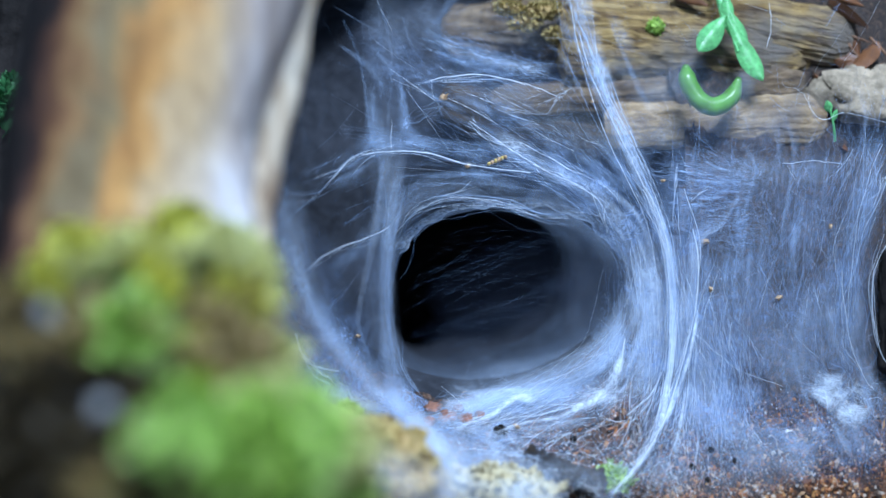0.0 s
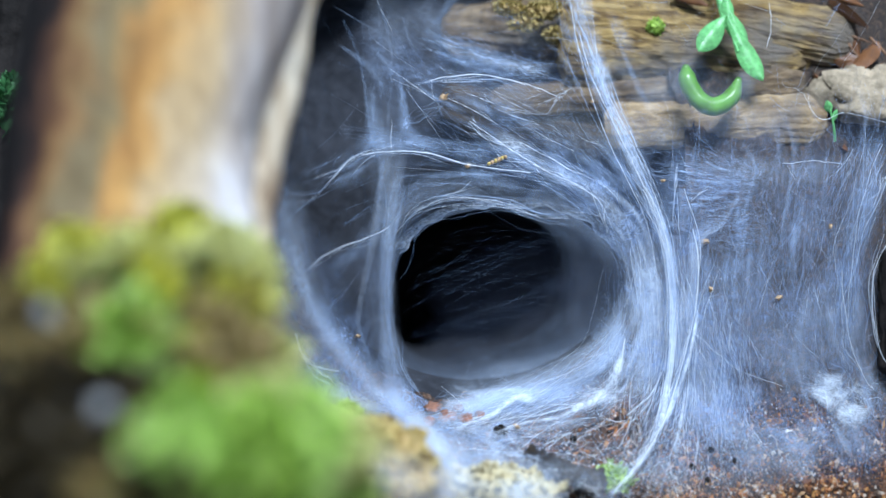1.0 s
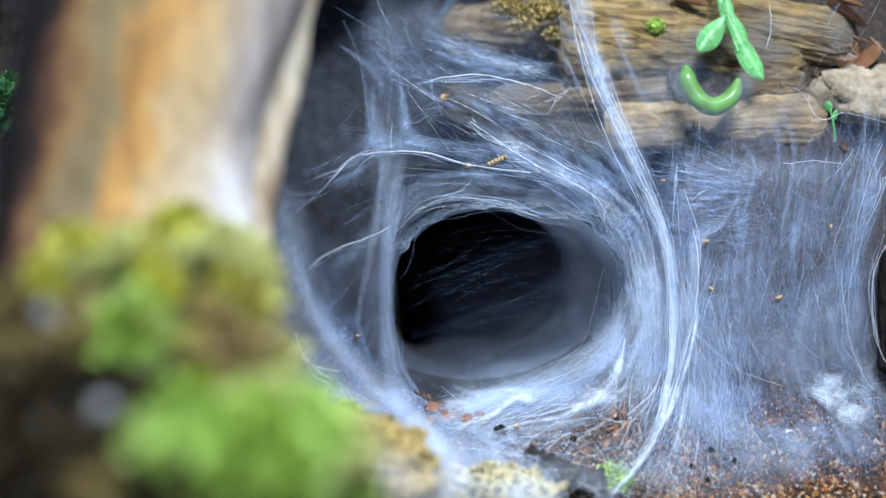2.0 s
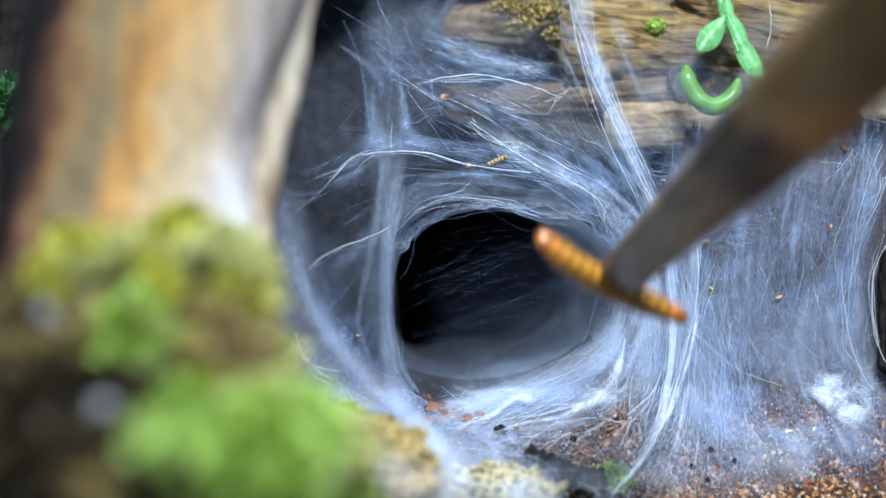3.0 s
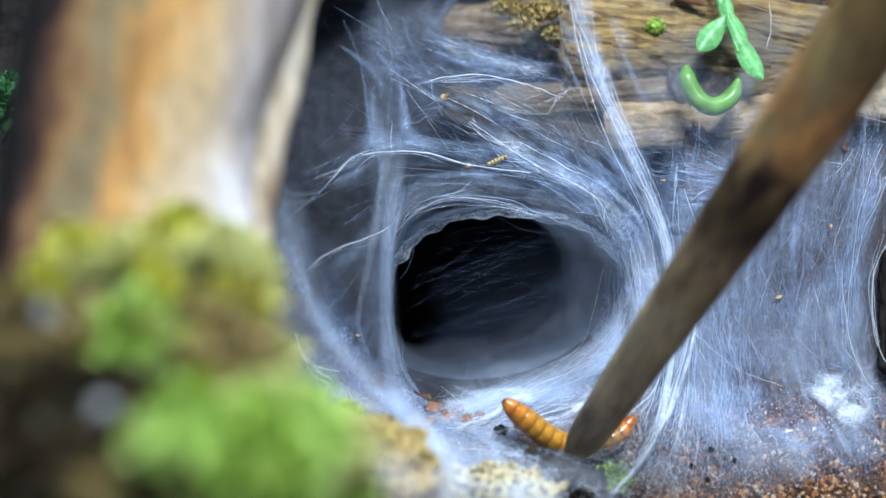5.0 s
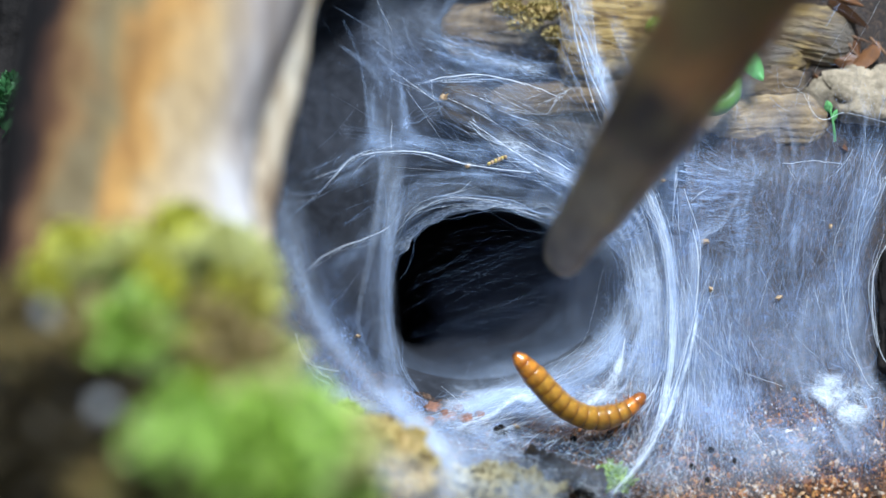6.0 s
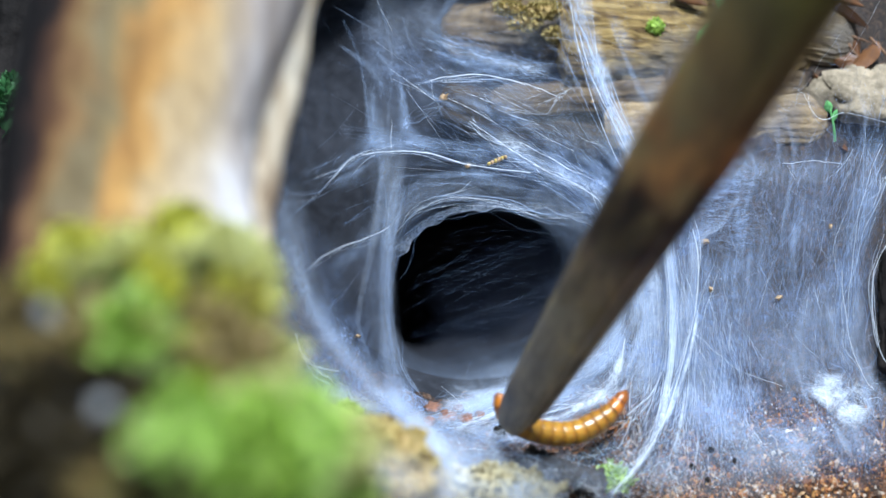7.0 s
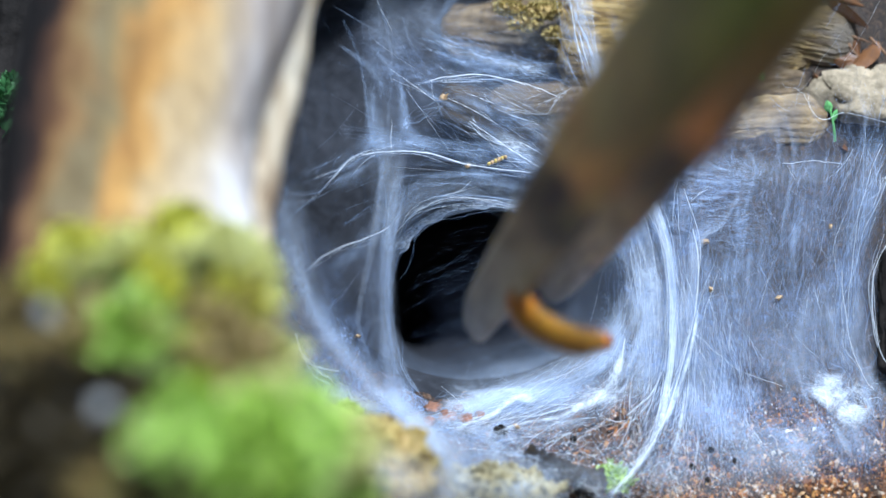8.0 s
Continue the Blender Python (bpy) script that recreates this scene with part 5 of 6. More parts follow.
def husk(x, y, size, seed, lift=0.001):
    v, f = lump(size, size * 0.6, size * 0.7, seed, 0.9, 10, 12, 2.4)
    ob = new("husk", mesh_of("husk", v, f, HUSK))
    ob.matrix_world = Matrix.Translation(spot(x, y, web_depth(x, y) - lift)) @ pose(0, 0, 0, 30 * seed, 20, 50 * seed)
    return tagged(ob, "small straw-brown crumb caught in the silk", "debris", "crumbs caught in the web")


for i, (x, y, s) in enumerate([(785, 173, 0.0013), (828, 294, 0.0010), (1248, 428, 0.0011), (1379, 527, 0.0009), (1470, 401, 0.0007), (1258, 512, 0.0008), (914, 755, 0.0008), (633, 595, 0.0007), (1048, 180, 0.0007), (1173, 320, 0.0006)]):
    husk(x, y, s, i + 1, 0.0015 if y < 740 else 0.003)
for k, (px, py, w) in enumerate([(1225, 826, 0.0008), (1258, 796, 0.0008), (1252, 850, 0.0008), (1300, 815, 0.0006), (887, 762, 0.0017), (1015, 778, 0.0010)]):
    stone("pellet", px, py, min(web_depth(px, py), ground_hit(px, py)) - 0.0012, w, w, w * 0.9, 120 + k, SHADE_PELLET_BLACK, "small round black pellet lying on the silk", "pellet")
shed_at = spot(880, 284, web_depth(880, 284) - 0.002)
shed = empty("shed_skin", shed_at, "ringed yellow-brown shed grub skin caught in silk", "debris")
for i in range(6):
    v, f = lump(0.00055, 0.00078 - 0.00006 * abs(i - 2.5), 0.00078 - 0.00006 * abs(i - 2.5), i, 0.15, 8, 10)
    part("ring", mesh_of("ring", [p + Vector(((i - 2.5) * 0.00092, 0, (i - 2.5) * 0.00042)) for p in v], f, HUSK if i % 2 else SHED), shed)


# ---- the trunk close to the lens ----
def build_trunk():
    """The bare trunk and the root that runs down beside it."""
    base = spot(235, 500, 0.269)
    trunk = empty("tree_trunk", base, "bare weathered trunk with cream and orange streaks", "tree trunk")
    verts, n, around = [], 110, 90
    ys = (-200, 0, 150, 250, 350, 450, 700, 1400)
    for i in range(n):
        y = -260 + 1700 * i / (n - 1)
        cx = np.interp(y, ys, (345, 300, 256, 230, 224, 226, 205, 190))
        half = np.interp(y, ys, (235, 240, 228, 222, 222, 230, 238, 270))
        d0 = np.interp(y, (-200, 700, 1400), (0.276, 0.262, 0.253))
        r = float(half * d0) / FOCAL
        c = spot(cx, y, d0)
        for j in range(around):
            a = 2 * math.pi * j / around
            ridge = 0.17 * math.exp(-((a - (5.60 + 0.0003 * (y - 200))) / 0.32) ** 2) + 0.08 * math.exp(-((a - 4.1) / 0.25) ** 2) - 0.05 * math.exp(-((a - 4.75) / 0.20) ** 2)
            k = 1 + ridge + 0.06 * noise.fractal(Vector((math.cos(a) * 2.5, math.sin(a) * 2.5, y / 600)), 0.7, 2.0, 4)
            verts.append(c + (Vector((1, 0, 0)) * math.cos(a) + FORE * math.sin(a) * 0.9) * r * k - base)
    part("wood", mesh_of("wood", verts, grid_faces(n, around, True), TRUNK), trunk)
    line = [spot(*p) for p in spline([(533, -260, 0.283), (491, 0, 0.280), (458, 180, 0.277), (428, 320, 0.275), (410, 480, 0.273), (405, 800, 0.276), (390, 1400, 0.262)], 70)]
    v, f = loft(line, [0.0077 - 0.0006 * i / 69 for i in range(70)], 32, 3.0, 0.14, 60.0, 0.9, 0.06)
    part("side_root", mesh_of("side_root", local(v, base), f, SIDE_ROOT), trunk, "tan brown root running down beside the trunk")


build_trunk()


def lichen(x, y, d, rx, ry, rz, seed, lobes, material, size, label):
    """A crust with many rounded lobes."""
    at = spot(x, y, d)
    thing = empty("lichen_clump", at, label, "lichen")
    v, f = lump(rx, ry, rz, seed, 0.35, 16, 24, 1.8)
    part("crust", mesh_of("crust", v, f, PALE_CORE if material is PALE_LICHEN else LICHEN_CORE), thing)
    r = random.Random(seed * 7)
    verts, faces = [], []
    for k in range(lobes):
        p = Vector(v[r.randrange(len(v))]) * r.uniform(0.92, 1.06)
        w = size * r.uniform(0.5, 1.5)
        lv, lf = lump(w, w * r.uniform(0.5, 1.3), w * r.uniform(0.3, 0.7), seed + k * 0.37, 0.8, 5, 8, 1.8)
        turn = Euler((r.uniform(0, 6), r.uniform(0, 6), r.uniform(0, 6))).to_matrix()
        b = len(verts)
        verts += [p + turn @ Vector(q) for q in lv]
        faces += [tuple(b + n for n in q) for q in lf]
    tagged(part("lobed_skin", mesh_of("lobed_skin", verts, faces, material), thing), kind="stuff")


NEAR = 0.95
PALE_CORE = plain("cream_lichen_crust", (0.46, 0.39, 0.23), 0.85, 260, 0.0012, 0.4)
LICHEN_CORE = plain("brown_lichen_crust", (0.30, 0.21, 0.09), 0.85, 260, 0.0012, 0.6)
# dark olive core paints the shade between the leaves
MOSS_CORE = plain("shaded_moss_stems", (0.13, 0.17, 0.03), 0.8, 300, 0.001, 0.6)
MOSS_CORES = {MOSS_YELLOW: plain("yellow_moss_stems", (0.34, 0.33, 0.06), 0.8, 300, 0.001, 0.6), MOSS_PALE: plain("pale_moss_stems", (0.49, 0.47, 0.20), 0.8, 300, 0.001, 0.5),
              MOSS_LIME: plain("lime_moss_stems", (0.30, 0.45, 0.09), 0.8, 300, 0.001, 0.5), MOSS_DARK: plain("shaded_gap_moss_stems", (0.022, 0.018, 0.008), 0.8, 300, 0.001, 0.6)}


def moss(name, x, y, d, rx, ry, rz, seed, leaves, material, size, label, category="moss", core=None):
    if d < 0.26:
        d, rx, ry, rz, size, core = d * NEAR, rx * NEAR, ry * NEAR, rz * NEAR, size * 1.25, MOSS_CORES.get(material, MOSS_CORE)
    at = spot(x, y, d)
    thing = empty(name, at, label, category)
    v, f = lump(rx, ry, rz, seed, 0.35, 16, 24, 1.8)
    part("cushion", mesh_of("cushion", v, f, core or material), thing)
    r = random.Random(seed * 13)
    verts, faces = [], []
    for _ in range(leaves):
        k = r.randrange(len(v) - 25)
        p = Vector(v[k]).lerp(Vector(v[k + 1]), r.random()).lerp(Vector(v[k + 24]), r.random())
        nrm = Vector((p.x / rx, p.y / ry, p.z / rz)).normalized()
        dirn = (nrm + Vector((r.gauss(0, 0.5), r.gauss(0, 0.5), r.gauss(0.3, 0.4)))).normalized()
        side = dirn.cross(Vector((r.gauss(0, 1), r.gauss(0, 1), r.gauss(0, 1)))).normalized()
        ln, w = size * r.uniform(0.6, 1.6), size * 0.22 * r.uniform(0.7, 1.4)
        b = len(verts)
        verts += [p - side * w, p + side * w, p + dirn * ln * 0.6 + side * w * 1.2, p + dirn * ln, p + dirn * ln * 0.6 - side * w * 1.2, p + dirn * ln * 0.5 + nrm.cross(side) * w]
        faces += [(b, b + 1, b + 5), (b + 1, b + 2, b + 5), (b + 2, b + 3, b + 5), (b + 3, b + 4, b + 5), (b + 4, b, b + 5)]
    tagged(part("moss_leaves", mesh_of("moss_leaves", verts, faces, material), thing), kind="stuff")
    return thing


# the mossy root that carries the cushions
ROOT_BARK = plain("dark_root_bark", (0.022, 0.013, 0.007), 0.85, 250, 0.0015, 0.6)
root_at = spot(130, 1060, 0.243)
root = empty("mossy_root", root_at, "dark root swelling under cushions of moss", "root")
v, f = lump(0.0203, 0.0221, 0.046, 21, 0.3, 24, 32, 1.5)
part("bark", mesh_of("bark", v, f, ROOT_BARK), root)
for k, (x, y, d, w) in enumerate([(110, 730, 0.222, 0.0042), (200, 850, 0.214, 0.0050), (30, 690, 0.222, 0.0036)]):
    v, f = lump(w, w * 0.8, w * 0.9, 90 + k, 0.4, 14, 18, 1.7)
    part("root_knot", mesh_of("root_knot", local([p + spot(x, y, d) for p in v], root_at), f, ROOT_BARK), root)
moss("moss_cushion", 340, 470, 0.246, 0.0048, 0.004, 0.0036, 1, 700, MOSS_YELLOW, 0.0022, "yellow-green moss cushion on the trunk")
moss("moss_cushion", 135, 520, 0.240, 0.0064, 0.005, 0.0050, 2, 1200, MOSS_YELLOW, 0.0022, "olive yellow moss cushion on the trunk")
moss("moss_cushion", 225, 605, 0.218, 0.0038, 0.004, 0.0042, 3, 700, MOSS_GREEN, 0.0022, "bright green moss cushion on the root")
moss("moss_cushion", 385, 600, 0.243, 0.0048, 0.004, 0.0060, 4, 700, MOSS_PALE, 0.0022, "pale yellow-green moss on the trunk")
moss("moss_cushion", 440, 490, 0.252, 0.0034, 0.003, 0.0034, 42, 500, MOSS_PALE, 0.0020, "pale green moss on the trunk")
moss("moss_cushion", 290, 548, 0.238, 0.0065, 0.005, 0.0050, 43, 900, MOSS_YELLOW, 0.0022, "olive yellow moss cushion on the trunk")
moss("moss_cushion", 455, 650, 0.242, 0.0050, 0.004, 0.0060, 44, 800, MOSS_PALE, 0.0022, "pale yellow-green moss on the trunk")
moss("moss_cushion", 165, 640, 0.228, 0.0045, 0.004, 0.0050, 45, 600, MOSS_YELLOW, 0.0022, "olive yellow moss cushion on the root")
for x, y, w in ((300, 425, 0.0026), (332, 408, 0.0020), (120, 448, 0.0022), (262, 446, 0.0020), (432, 462, 0.0026), (395, 440, 0.0018)):
    moss("moss_tuft", x, y, 0.252, w, w * 0.8, w * 1.3, x, 260, MOSS_PALE if x > 390 else MOSS_YELLOW, 0.0021, "yellow-green tuft of moss growing up the trunk")
moss("moss_cushion", 235, 480, 0.248, 0.0036, 0.003, 0.0026, 48, 700, MOSS_YELLOW, 0.0020, "olive yellow moss cushion on the trunk")
moss("moss_cushion", 405, 560, 0.248, 0.0048, 0.004, 0.0045, 50, 600, MOSS_PALE, 0.0020, "pale yellow-green moss on the trunk")
moss("moss_cushion", 250, 790, 0.215, 0.0055, 0.005, 0.0050, 46, 700, MOSS_BROWN, 0.0022, "dry brown moss on the root")
moss("moss_cushion", 560, 870, 0.225, 0.0060, 0.006, 0.0060, 47, 900, MOSS_GREEN, 0.0024, "bright green moss cushion at the foot of the trunk")
moss("moss_cushion", 60, 680, 0.225, 0.0080, 0.008, 0.0120, 5, 900, MOSS_DARK, 0.0022, "dark brown-green moss with the root's shade in its colour")
moss("moss_cushion", 320, 715, 0.225, 0.0095, 0.007, 0.0060, 6, 1000, MOSS_BROWN, 0.0022, "dry brown moss on the root")
moss("moss_cushion", 465, 800, 0.218, 0.0078, 0.007, 0.0075, 7, 1500, MOSS_LIME, 0.0024, "bright green moss cushion at the foot of the trunk")
moss("moss_cushion", 330, 890, 0.205, 0.0080, 0.007, 0.0070, 8, 1200, MOSS_GREEN, 0.0024, "bright green moss cushion at the foot of the trunk")
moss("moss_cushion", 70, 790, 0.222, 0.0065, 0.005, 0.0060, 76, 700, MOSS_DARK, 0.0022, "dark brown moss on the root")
moss("moss_cushion", 185, 680, 0.222, 0.0050, 0.004, 0.0045, 77, 600, MOSS_DARK, 0.0022, "dark brown-green moss with the root's shade in its colour")
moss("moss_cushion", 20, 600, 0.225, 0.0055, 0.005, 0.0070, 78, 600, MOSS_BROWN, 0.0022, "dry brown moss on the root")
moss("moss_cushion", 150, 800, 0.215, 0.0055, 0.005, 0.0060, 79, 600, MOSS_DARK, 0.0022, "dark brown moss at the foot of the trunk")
moss("moss_cushion", 530, 770, 0.212, 0.0050, 0.005, 0.0052, 71, 700, MOSS_LIME, 0.0024, "lime green moss cushion at the foot of the trunk")
moss("moss_cushion", 455, 735, 0.208, 0.0040, 0.004, 0.0034, 72, 600, MOSS_PALE, 0.0022, "pale yellow-green moss at the foot of the trunk")
moss("moss_cushion", 390, 800, 0.205, 0.0042, 0.004, 0.0040, 73, 600, MOSS_GREEN, 0.0024, "bright green moss cushion at the foot of the trunk")
moss("moss_cushion", 500, 850, 0.203, 0.0048, 0.004, 0.0040, 74, 600, MOSS_LIME, 0.0024, "lime green moss cushion at the foot of the trunk")
moss("moss_cushion", 590, 800, 0.222, 0.0042, 0.004, 0.0044, 75, 500, MOSS_PALE, 0.0022, "pale yellow-green moss at the foot of the trunk")
moss("moss_cushion", 90, 860, 0.215, 0.0110, 0.008, 0.0090, 9, 900, MOSS_DARK, 0.0022, "dark brown moss at the foot of the trunk")
lichen(690, 860, 0.310, 0.0124, 0.010, 0.0114, 10, 1800, LICHEN, 0.0008, "ochre lichen clump under the web's lower edge")
lichen(660, 772, 0.325, 0.0055, 0.005, 0.0042, 12, 600, LICHEN, 0.0007, "ochre lichen clump under the web's lower edge")
lichen(878, 884, 0.350, 0.0140, 0.007, 0.0092, 11, 1800, PALE_LICHEN, 0.0007, "pale cream lichen clump veiled in silk")
moss("moss_cushion", 1088, 846, 0.373, 0.0042, 0.005, 0.0016, 14, 260, MOSS_GREEN, 0.0014, "small green moss patch on the soil")
moss("moss_cushion", 612, 745, 0.345, 0.0040, 0.005, 0.0040, 15, 400, MOSS_GREEN, 0.0014, "small green moss patch beside the lichen")
moss("moss_cushion", 1160, 48, 0.424, 0.0024, 0.002, 0.0018, 16, 250, MOSS_GREEN, 0.0009, "tiny green moss tuft on the driftwood")
for k, (lx, ly, w) in enumerate([(900, 14, 0.0030), (930, 40, 0.0034), (965, 18, 0.0040), (985, 62, 0.0026)]):
    moss("lichen_clump", lx, ly, 0.4300, w * 1.3, 0.0024, w * 0.5, 60 + k, 700, GOLD_LICHEN, 0.0012, "yellow lichen on the driftwood", "lichen", LICHEN_CORE)
# added near-black body fills the corner behind the trunk with painted shade
log_thing("dark_backing", (25, -260, 0.415), (10, 560, 0.385), 0.0125, 0.0130, SHADE_PELLET_BLACK, "near-black body added behind the trunk to darken the corner", 18.0, 0.8, 0.2, 60.0)
moss("moss_cushion", 22, 205, 0.388, 0.0040, 0.004, 0.0090, 18, 400, MOSS_DEEP, 0.0026, "dark moss on the bank behind the trunk")
# olive leaves take the colour of shaded gaps among the green
MOSS_OLIVE = island("gap_olive_moss_leaves", [(0, (0.035, 0.045, 0.008)), (0.6, (0.09, 0.11, 0.02)), (1, (0.20, 0.22, 0.05))], 0.6, 0.25)
TUFTS = {MOSS_YELLOW: "olive yellow tuft of moss", MOSS_GREEN: "bright green tuft of moss", MOSS_LIME: "lime green tuft of moss", MOSS_PALE: "pale yellow-green tuft of moss",
         MOSS_DARK: "dark brown-green tuft of moss coloured as a shaded gap", MOSS_BROWN: "dry brown tuft of moss", MOSS_OLIVE: "olive tuft of moss coloured as a shaded gap"}
tufts = random.Random(77)
for k in range(240):
    tx, ty = tufts.uniform(0, 500), tufts.uniform(440, 885)
    if (tx < 110 and ty < 490) or (tx > 440 and ty < 690):
        continue
    if ty < 540:
        kinds = (MOSS_PALE, MOSS_YELLOW, MOSS_YELLOW, MOSS_OLIVE)
    elif ty < 700:
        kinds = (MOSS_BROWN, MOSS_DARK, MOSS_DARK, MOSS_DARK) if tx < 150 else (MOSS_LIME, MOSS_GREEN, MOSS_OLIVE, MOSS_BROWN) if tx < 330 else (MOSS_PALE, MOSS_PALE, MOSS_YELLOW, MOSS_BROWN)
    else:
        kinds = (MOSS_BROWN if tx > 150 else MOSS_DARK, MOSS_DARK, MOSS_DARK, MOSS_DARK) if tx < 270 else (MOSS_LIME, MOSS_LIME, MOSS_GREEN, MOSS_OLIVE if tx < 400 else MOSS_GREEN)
    # bright tufts and dark ones, coloured as shaded gaps, alternate in patches
    patch = 1.25 * noise.noise(Vector((tx / 60, ty / 60, 3.3))) + tufts.gauss(0, 0.12)
    mat = kinds[0] if patch > 0.18 else kinds[1] if patch > 0.0 else kinds[2] if patch > -0.2 else kinds[3]
    w = tufts.uniform(0.0012, 0.0031)
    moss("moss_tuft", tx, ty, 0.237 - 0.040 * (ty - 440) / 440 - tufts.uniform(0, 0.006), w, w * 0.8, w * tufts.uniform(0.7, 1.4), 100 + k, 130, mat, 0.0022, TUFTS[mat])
stone("pebble", 182, 722, 0.180, 0.0014, 0.0017, 0.0014, 31, PALE_PEBBLE, "pale grey pebble lying in the moss", "pebble")
stone("pebble", 80, 560, 0.188, 0.0011, 0.0017, 0.0018, 32, PALE_PEBBLE, "pale grey pebble lying in the moss", "pebble")


# ---- the feeding tongs: tip at the origin, the arms run up along z ----
def tong_arm(side):
    verts, n, m = [], 60, 12
    for i in range(n):
        z = 0.26 * (i / (n - 1)) ** 1.5
        w = np.interp(z, (0, 0.004, 0.012, 0.05, 0.12, 0.26), (0.0030, 0.0043, 0.0051, 0.0063, 0.0084, 0.0094))
        th = np.interp(z, (0, 0.02, 0.26), (0.0012, 0.0018, 0.0026))
        gap = np.interp(z, (0, 0.02, 0.12, 0.22, 0.26), (0.0014, 0.0034, 0.0050, 0.0036, 0.0020)) * side
        cut = 0.002 * (1 - min(1, z / 0.01))
        for j in range(m):
            a = 2 * math.pi * j / m
            c, s = math.cos(a), math.sin(a)
            x = w * math.copysign(abs(c) ** 0.45, c)
            y = gap + th * math.copysign(abs(s) ** 0.6, s)
            verts.append(Vector((x, y, z + cut * x / 0.005 * 0.5 + 0.0004 * noise.noise(Vector((x * 300, y * 300, z * 60))))))
    faces = grid_faces(n, m, True) + [tuple(reversed(range(m))), tuple(range((n - 1) * m, n * m))]
    return mesh_of("arm", verts, faces, TONGS)


CHARRED = 0.099
HINGE = 0.25
tongs = empty("feeding_tongs", (0, 0, 0), "mottled brown and olive bamboo feeding tongs", "tongs")
part("arm", tong_arm(-1), tongs)
rear_arm = part("arm", tong_arm(1), tongs)


# ---- the grub: fourteen rings that bend against each other ----
RINGS = 14
WORM_LONG = 0.046
worm = empty("grub", (0, 0, 0), "glossy amber beetle grub with ringed segments", "grub")


def worm_ring(i):
    verts, n, m, ln = [], 11, 18, WORM_LONG / RINGS * 1.16
    for k in range(n):
        u = k / (n - 1)
        along = (i + u) / RINGS
        r = 0.0033 * min(1.0, 0.50 + 0.90 * (along * 2.6) ** 0.75, 0.50 + (1 - along) * 1.9)
        prof = 1.0 - 0.055 * max(0.0, abs(2 * u - 1) - 0.72) / 0.28 - 0.015 * (2 * u - 1) ** 2
        if i == 0:
            prof *= min(1, 0.30 + u * 1.2) ** 0.5
        if i == RINGS - 1:
            prof *= min(1, 0.25 + (1 - u) * 1.8) ** 0.55
        for j in range(m):
            a = 2 * math.pi * j / m
            verts.append(Vector((r * prof * math.cos(a), r * prof * math.sin(a), (u - 0.5) * ln)))
    faces = grid_faces(n, m, True) + [tuple(reversed(range(m))), tuple(range((n - 1) * m, n * m))]
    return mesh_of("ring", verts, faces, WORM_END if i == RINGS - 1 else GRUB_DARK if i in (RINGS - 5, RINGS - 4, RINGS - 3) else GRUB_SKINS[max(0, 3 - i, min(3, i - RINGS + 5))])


def worm_leg(parent, r, side):
    line = [Vector((side * 0.0010, r * 0.85, 0)), Vector((side * 0.0014, r * 1.08, 0.0002)), Vector((side * 0.0014, r * 1.26, 0.0006))]
    v, f = loft([line[0], line[0].lerp(line[1], 0.5), line[1], line[1].lerp(line[2], 0.5), line[2]], [0.00022, 0.0002, 0.00017, 0.00013, 0.00006], 6)
    part("leg", mesh_of("leg", v, f, WORM_END), parent)


rings = []
for i in range(RINGS):
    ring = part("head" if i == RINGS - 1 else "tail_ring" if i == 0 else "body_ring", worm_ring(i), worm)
    rings.append(ring)
    if i in (RINGS - 4, RINGS - 3, RINGS - 2):
        worm_leg(ring, 0.0029, -1)
        worm_leg(ring, 0.0029, 1)


def tongs_pose(tip, far, d, reach, turn=20):
    """The tongs fitted to the view, their tip at one pixel, their shaft towards another; reach: how far from the tip
    the charred ring shows; turn: about the shaft.
    """
    a = spot(*tip, d)
    run = math.hypot(far[0] - tip[0], far[1] - tip[1])
    ring = [tip[k] + (far[k] - tip[k]) * reach / run for k in (0, 1)]
    near, off = 0.15, d
    for _ in range(40):
        mid = (near + off) / 2
        if (spot(*ring, mid) - a).length > CHARRED:
            near = mid
        else:
            off = mid
    z = (spot(*ring, off) - a).normalized()
    y = (FORE - z * FORE.dot(z)).normalized()
    x = y.cross(z)
    # turned about the shaft, so that the rear arm shows beside the front one
    x, y = x * math.cos(radians(turn)) - y * math.sin(radians(turn)), y * math.cos(radians(turn)) + x * math.sin(radians(turn))
    return Matrix.Translation(a) @ Matrix((x, y, z)).transposed().to_4x4()


def grub_line(points, d):
    """Places of the rings: the line is fitted to pixels of the view and recedes so that its length stays true."""
    flat = spline(points, 60)
    p = [spot(x, y, d) for x, y in flat]
    run = sum((b - a).length for a, b in zip(p, p[1:]))
    deep = math.sqrt(max(0.0, 1 - (run / WORM_LONG) ** 2)) * WORM_LONG * 0.7
    p = [spot(x, y, d + deep * (k / 59 - 0.5)) for k, (x, y) in enumerate(flat)]
    steps = [0.0]
    for a, b in zip(p, p[1:]):
        steps.append(steps[-1] + (b - a).length)
    out = []
    for i in range(RINGS):
        s = steps[-1] * (i + 0.5) / RINGS
        k = min(58, max(j for j in range(60) if steps[j] <= s))
        u = (s - steps[k]) / max(1e-9, steps[k + 1] - steps[k])
        out.append((p[k].lerp(p[k + 1], u), (p[min(59, k + 2)] - p[max(0, k - 1)]).normalized()))
    return out


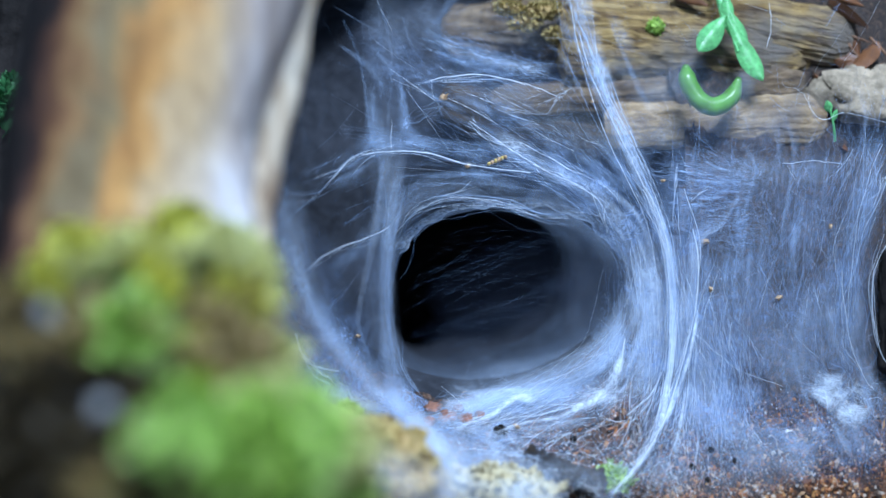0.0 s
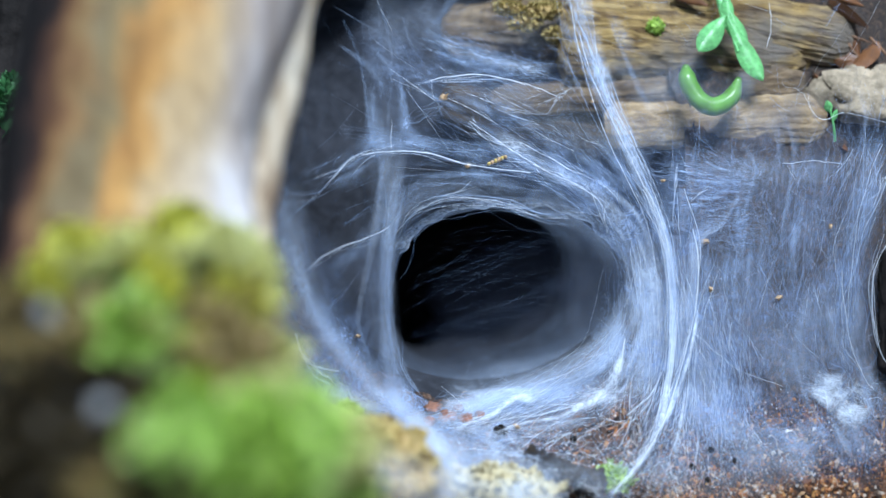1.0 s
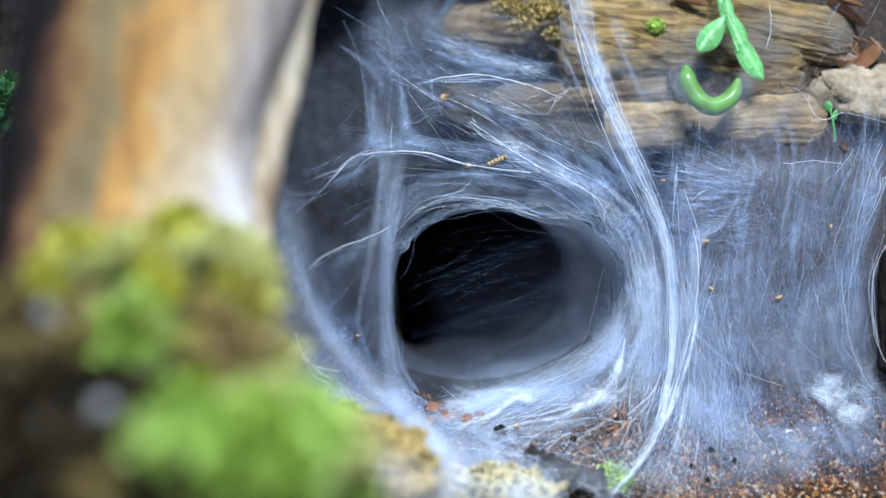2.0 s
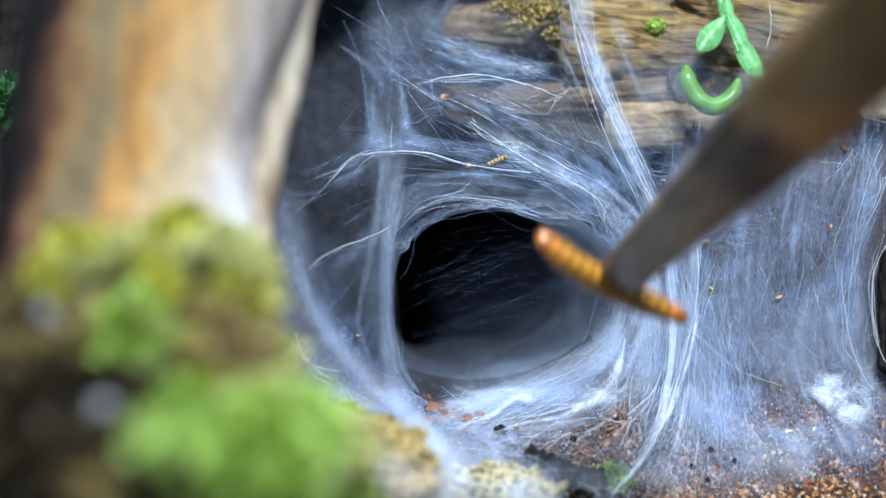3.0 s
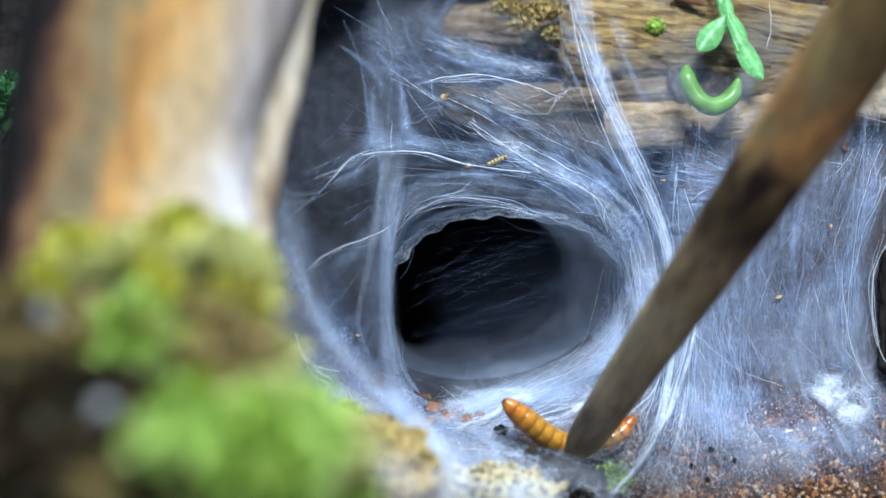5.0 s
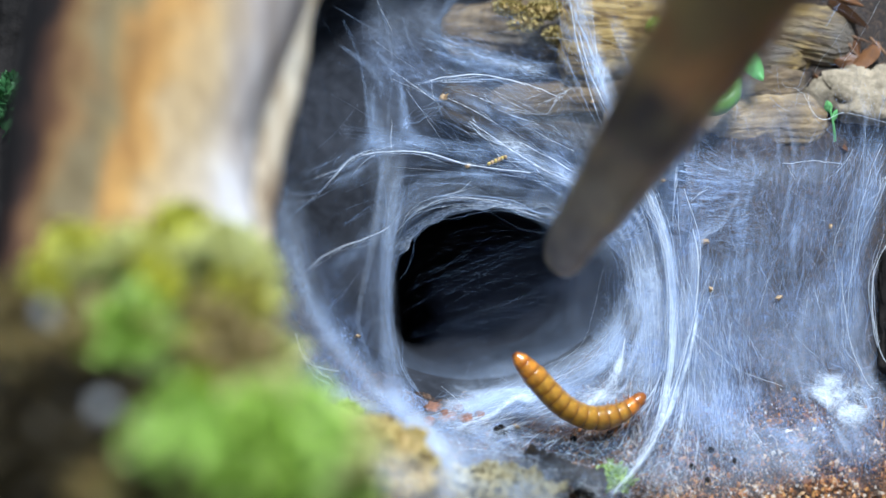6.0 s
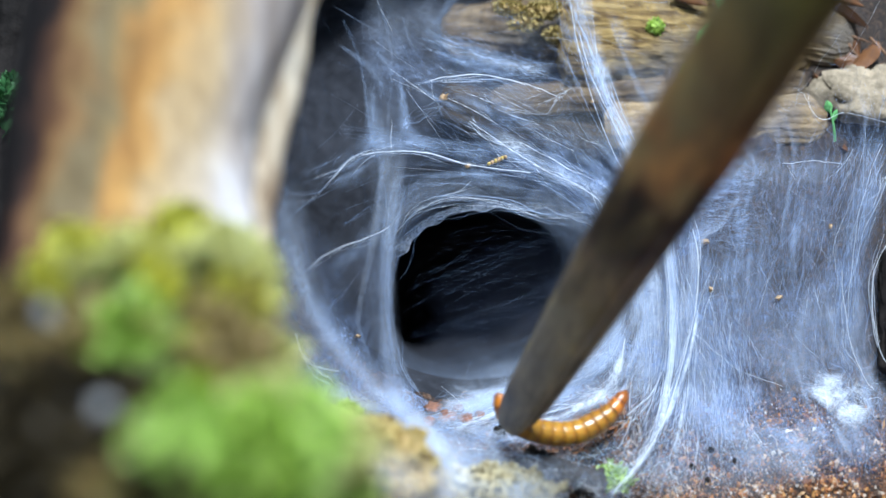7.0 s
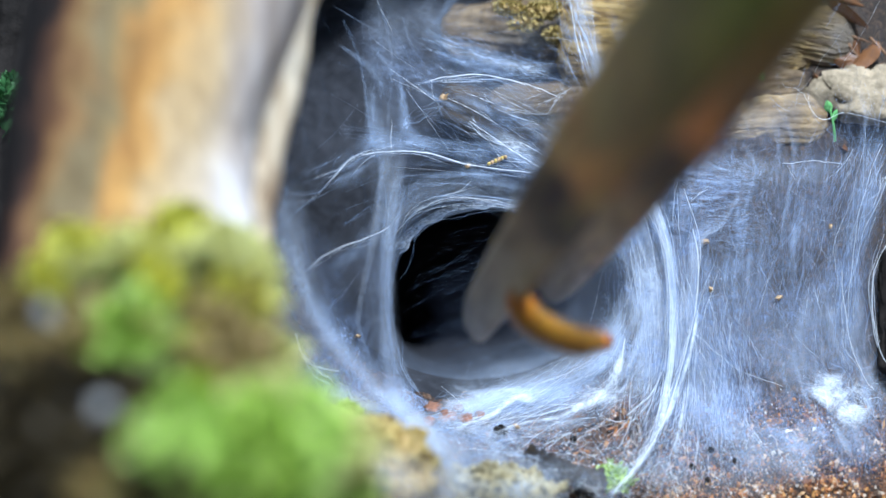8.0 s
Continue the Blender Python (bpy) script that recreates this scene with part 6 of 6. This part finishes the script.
def motions():
    away = tongs_pose((1780, -330), (2080, -560), 0.30, 330)
    rows = [(0.0, away), (2.2, away)]
    for t, tip, far, d, reach, turn in (
            (2.5, (1430, -120), (1710, -340), 0.300, 340, 10), (2.8, (1112, 176), (1400, 0), 0.318, 360, 10), (3.0, (1088, 495), (1490, 110), 0.338, 370, 10), (3.2, (1003, 585), (1375, 150), 0.362, 469, 10),
            (3.5, (1003, 660), (1430, 140), 0.374, 565, 10), (3.8, (1040, 700), (1400, 180), 0.372, 557, 10), (4.0, (1044, 764), (1390, 250), 0.3735, 560, 10), (4.2, (1053, 808), (1382, 310), 0.375, 560, 10),
            (4.5, (1026, 806), (1374, 300), 0.3755, 560, 10), (4.7, (1024, 803), (1376, 300), 0.3755, 560, 10), (5.2, (1015, 770), (1370, 240), 0.373, 520, 12), (5.5, (990, 710), (1330, 190), 0.362, 440, 14),
            (5.8, (965, 645), (1300, 150), 0.340, 365, 16), (6.0, (992, 466), (1254, 60), 0.333, 350, 24), (6.2, (888, 490), (1138, 60), 0.350, 312, 30), (6.4, (890, 650), (1215, 60), 0.352, 415, 30),
            (6.5, (895, 722), (1282, 100), 0.369, 456, 32), (6.6, (865, 772), (1274, 100), 0.374, 445, 32), (6.8, (955, 788), (1385, 100), 0.376, 450, 32), (7.0, (905, 752), (1316, 100), 0.368, 446, 30),
            (7.2, (895, 740), (1276, 100), 0.352, 376, 28), (7.4, (915, 872), (1335, 340), 0.352, 392, 24), (7.6, (885, 852), (1400, 200), 0.352, 392, 24), (7.7, (850, 800), (1360, 150), 0.352, 386, 24), (7.8, (845, 775), (1318, 150), 0.352, 372, 26),
            (7.9, (812, 655), (1240, 100), 0.346, 312, 32), (8.0, (845, 580), (1205, 100), 0.341, 306, 34)):
        rows.append((t, tongs_pose(tip, far, d, reach, turn)))
    walk(tongs, rows)
    # the rear arm swings away from the front one as the grip opens
    rows = []
    for t, wide in ((0.0, 0.2), (4.7, 0.2), (5.2, 0.8), (5.8, 1.6), (6.0, 2.2), (6.3, 2.2), (6.5, 0.2), (7.0, 0.2), (7.2, 0.9), (7.4, 0.2), (7.7, 0.3), (7.8, 1.6), (7.9, 3.6), (8.0, 4.2)):
        rows.append((t, Matrix.Translation((0, 0, HINGE)) @ Matrix.Rotation(radians(wide), 4, "X") @ Matrix.Translation((0, 0, -HINGE))))
    walk(rear_arm, rows)

    bends = [
        (0.0, [(1660, -420), (1720, -370), (1780, -330), (1850, -270), (1915, -200)], 0.297), (2.2, [(1660, -420), (1720, -370), (1780, -330), (1850, -270), (1915, -200)], 0.297),
        (2.5, [(1315, -205), (1370, -165), (1430, -120), (1500, -60), (1565, 0)], 0.299), (2.8, [(1005, 85), (1060, 125), (1115, 165), (1190, 225), (1255, 290)], 0.314),
        (3.0, [(950, 415), (1000, 460), (1050, 490), (1110, 520), (1165, 545), (1215, 565)], 0.334), (3.2, [(900, 530), (940, 560), (990, 580), (1050, 600), (1140, 628)], 0.362),
        (3.5, [(885, 575), (915, 620), (970, 645), (1030, 668), (1090, 680), (1135, 672)], 0.374), (3.8, [(900, 590), (945, 640), (1000, 675), (1060, 705), (1110, 700), (1155, 665)], 0.374),
        (4.0, [(900, 670), (945, 715), (1000, 752), (1060, 770), (1105, 755), (1145, 712)], 0.378), (4.2, [(930, 705), (965, 745), (1010, 785), (1070, 800), (1110, 790), (1145, 750)], 0.380),
        (4.5, [(895, 720), (930, 755), (980, 790), (1040, 800), (1090, 785), (1120, 755)], 0.380), (4.7, [(895, 720), (930, 755), (980, 790), (1040, 800), (1090, 785), (1120, 755)], 0.380),
        (5.2, [(892, 700), (930, 730), (985, 768), (1040, 785), (1090, 762), (1125, 725)], 0.378), (5.8, [(890, 668), (930, 695), (985, 735), (1040, 755), (1090, 735), (1125, 700)], 0.376),
        (6.0, [(912, 628), (950, 670), (1000, 720), (1050, 740), (1100, 730), (1140, 700)], 0.377), (6.2, [(885, 715), (930, 750), (985, 780), (1040, 785), (1090, 765), (1125, 720)], 0.380),
        (6.4, [(885, 715), (930, 750), (985, 780), (1040, 785), (1085, 765), (1120, 720)], 0.380), (6.5, [(895, 730), (930, 765), (990, 793), (1040, 788), (1085, 755), (1110, 720)], 0.381),
        (6.6, [(880, 740), (920, 765), (970, 780), (1020, 785), (1065, 760), (1095, 715)], 0.382), (6.8, [(915, 735), (955, 765), (1000, 790), (1060, 790), (1110, 765), (1140, 735)], 0.379),
        (7.0, [(880, 700), (905, 740), (960, 765), (1020, 765), (1075, 735), (1108, 695)], 0.372), (7.2, [(845, 675), (870, 710), (920, 745), (990, 755), (1050, 755), (1095, 745)], 0.354),
        (7.4, [(865, 850), (910, 885), (970, 905), (1030, 900), (1070, 860), (1085, 805)], 0.352), (7.6, [(850, 830), (890, 860), (950, 875), (1010, 868), (1060, 835), (1090, 795)], 0.352),
        (7.8, [(880, 735), (915, 765), (960, 780), (1020, 790), (1095, 780)], 0.350), (7.9, [(880, 615), (910, 655), (950, 685), (1000, 703), (1070, 710)], 0.326),
        (8.0, [(908, 515), (935, 562), (980, 590), (1030, 605), (1080, 605)], 0.302)]
    whole, each = [], [[] for _ in rings]
    for t, points, d in bends:
        places = grub_line(points, d)
        c = places[RINGS // 2][0]
        whole.append((t, Matrix.Translation(c)))
        for k, (p, z) in enumerate(places):
            # the belly side faces up and inwards
            up = (UP - z * UP.dot(z)).normalized()
            right = up.cross(z)
            each[k].append((t, Matrix.Translation(p - c) @ Matrix((right, up, z)).transposed().to_4x4()))
    walk(worm, whole)
    for ring, path in zip(rings, each):
        walk(ring, path)

    down = -UP * 0.0046 + FORE * 0.001
    rows = []
    for t, k in ((0.0, 0.0), (3.2, 0.0), (3.4, 0.55), (3.8, 0.75), (4.2, 1.0), (4.6, 0.75), (5.3, 0.5), (5.8, 0.05), (6.3, 0.05), (6.6, 0.55), (6.8, 0.9), (7.0, 0.15), (7.2, 0.1), (7.4, 0.9), (7.6, 0.6), (7.8, 0.1), (8.0, 0.0)):
        rows.append((t, Matrix.Translation(down * k)))
    walk(flap, rows)


motions()
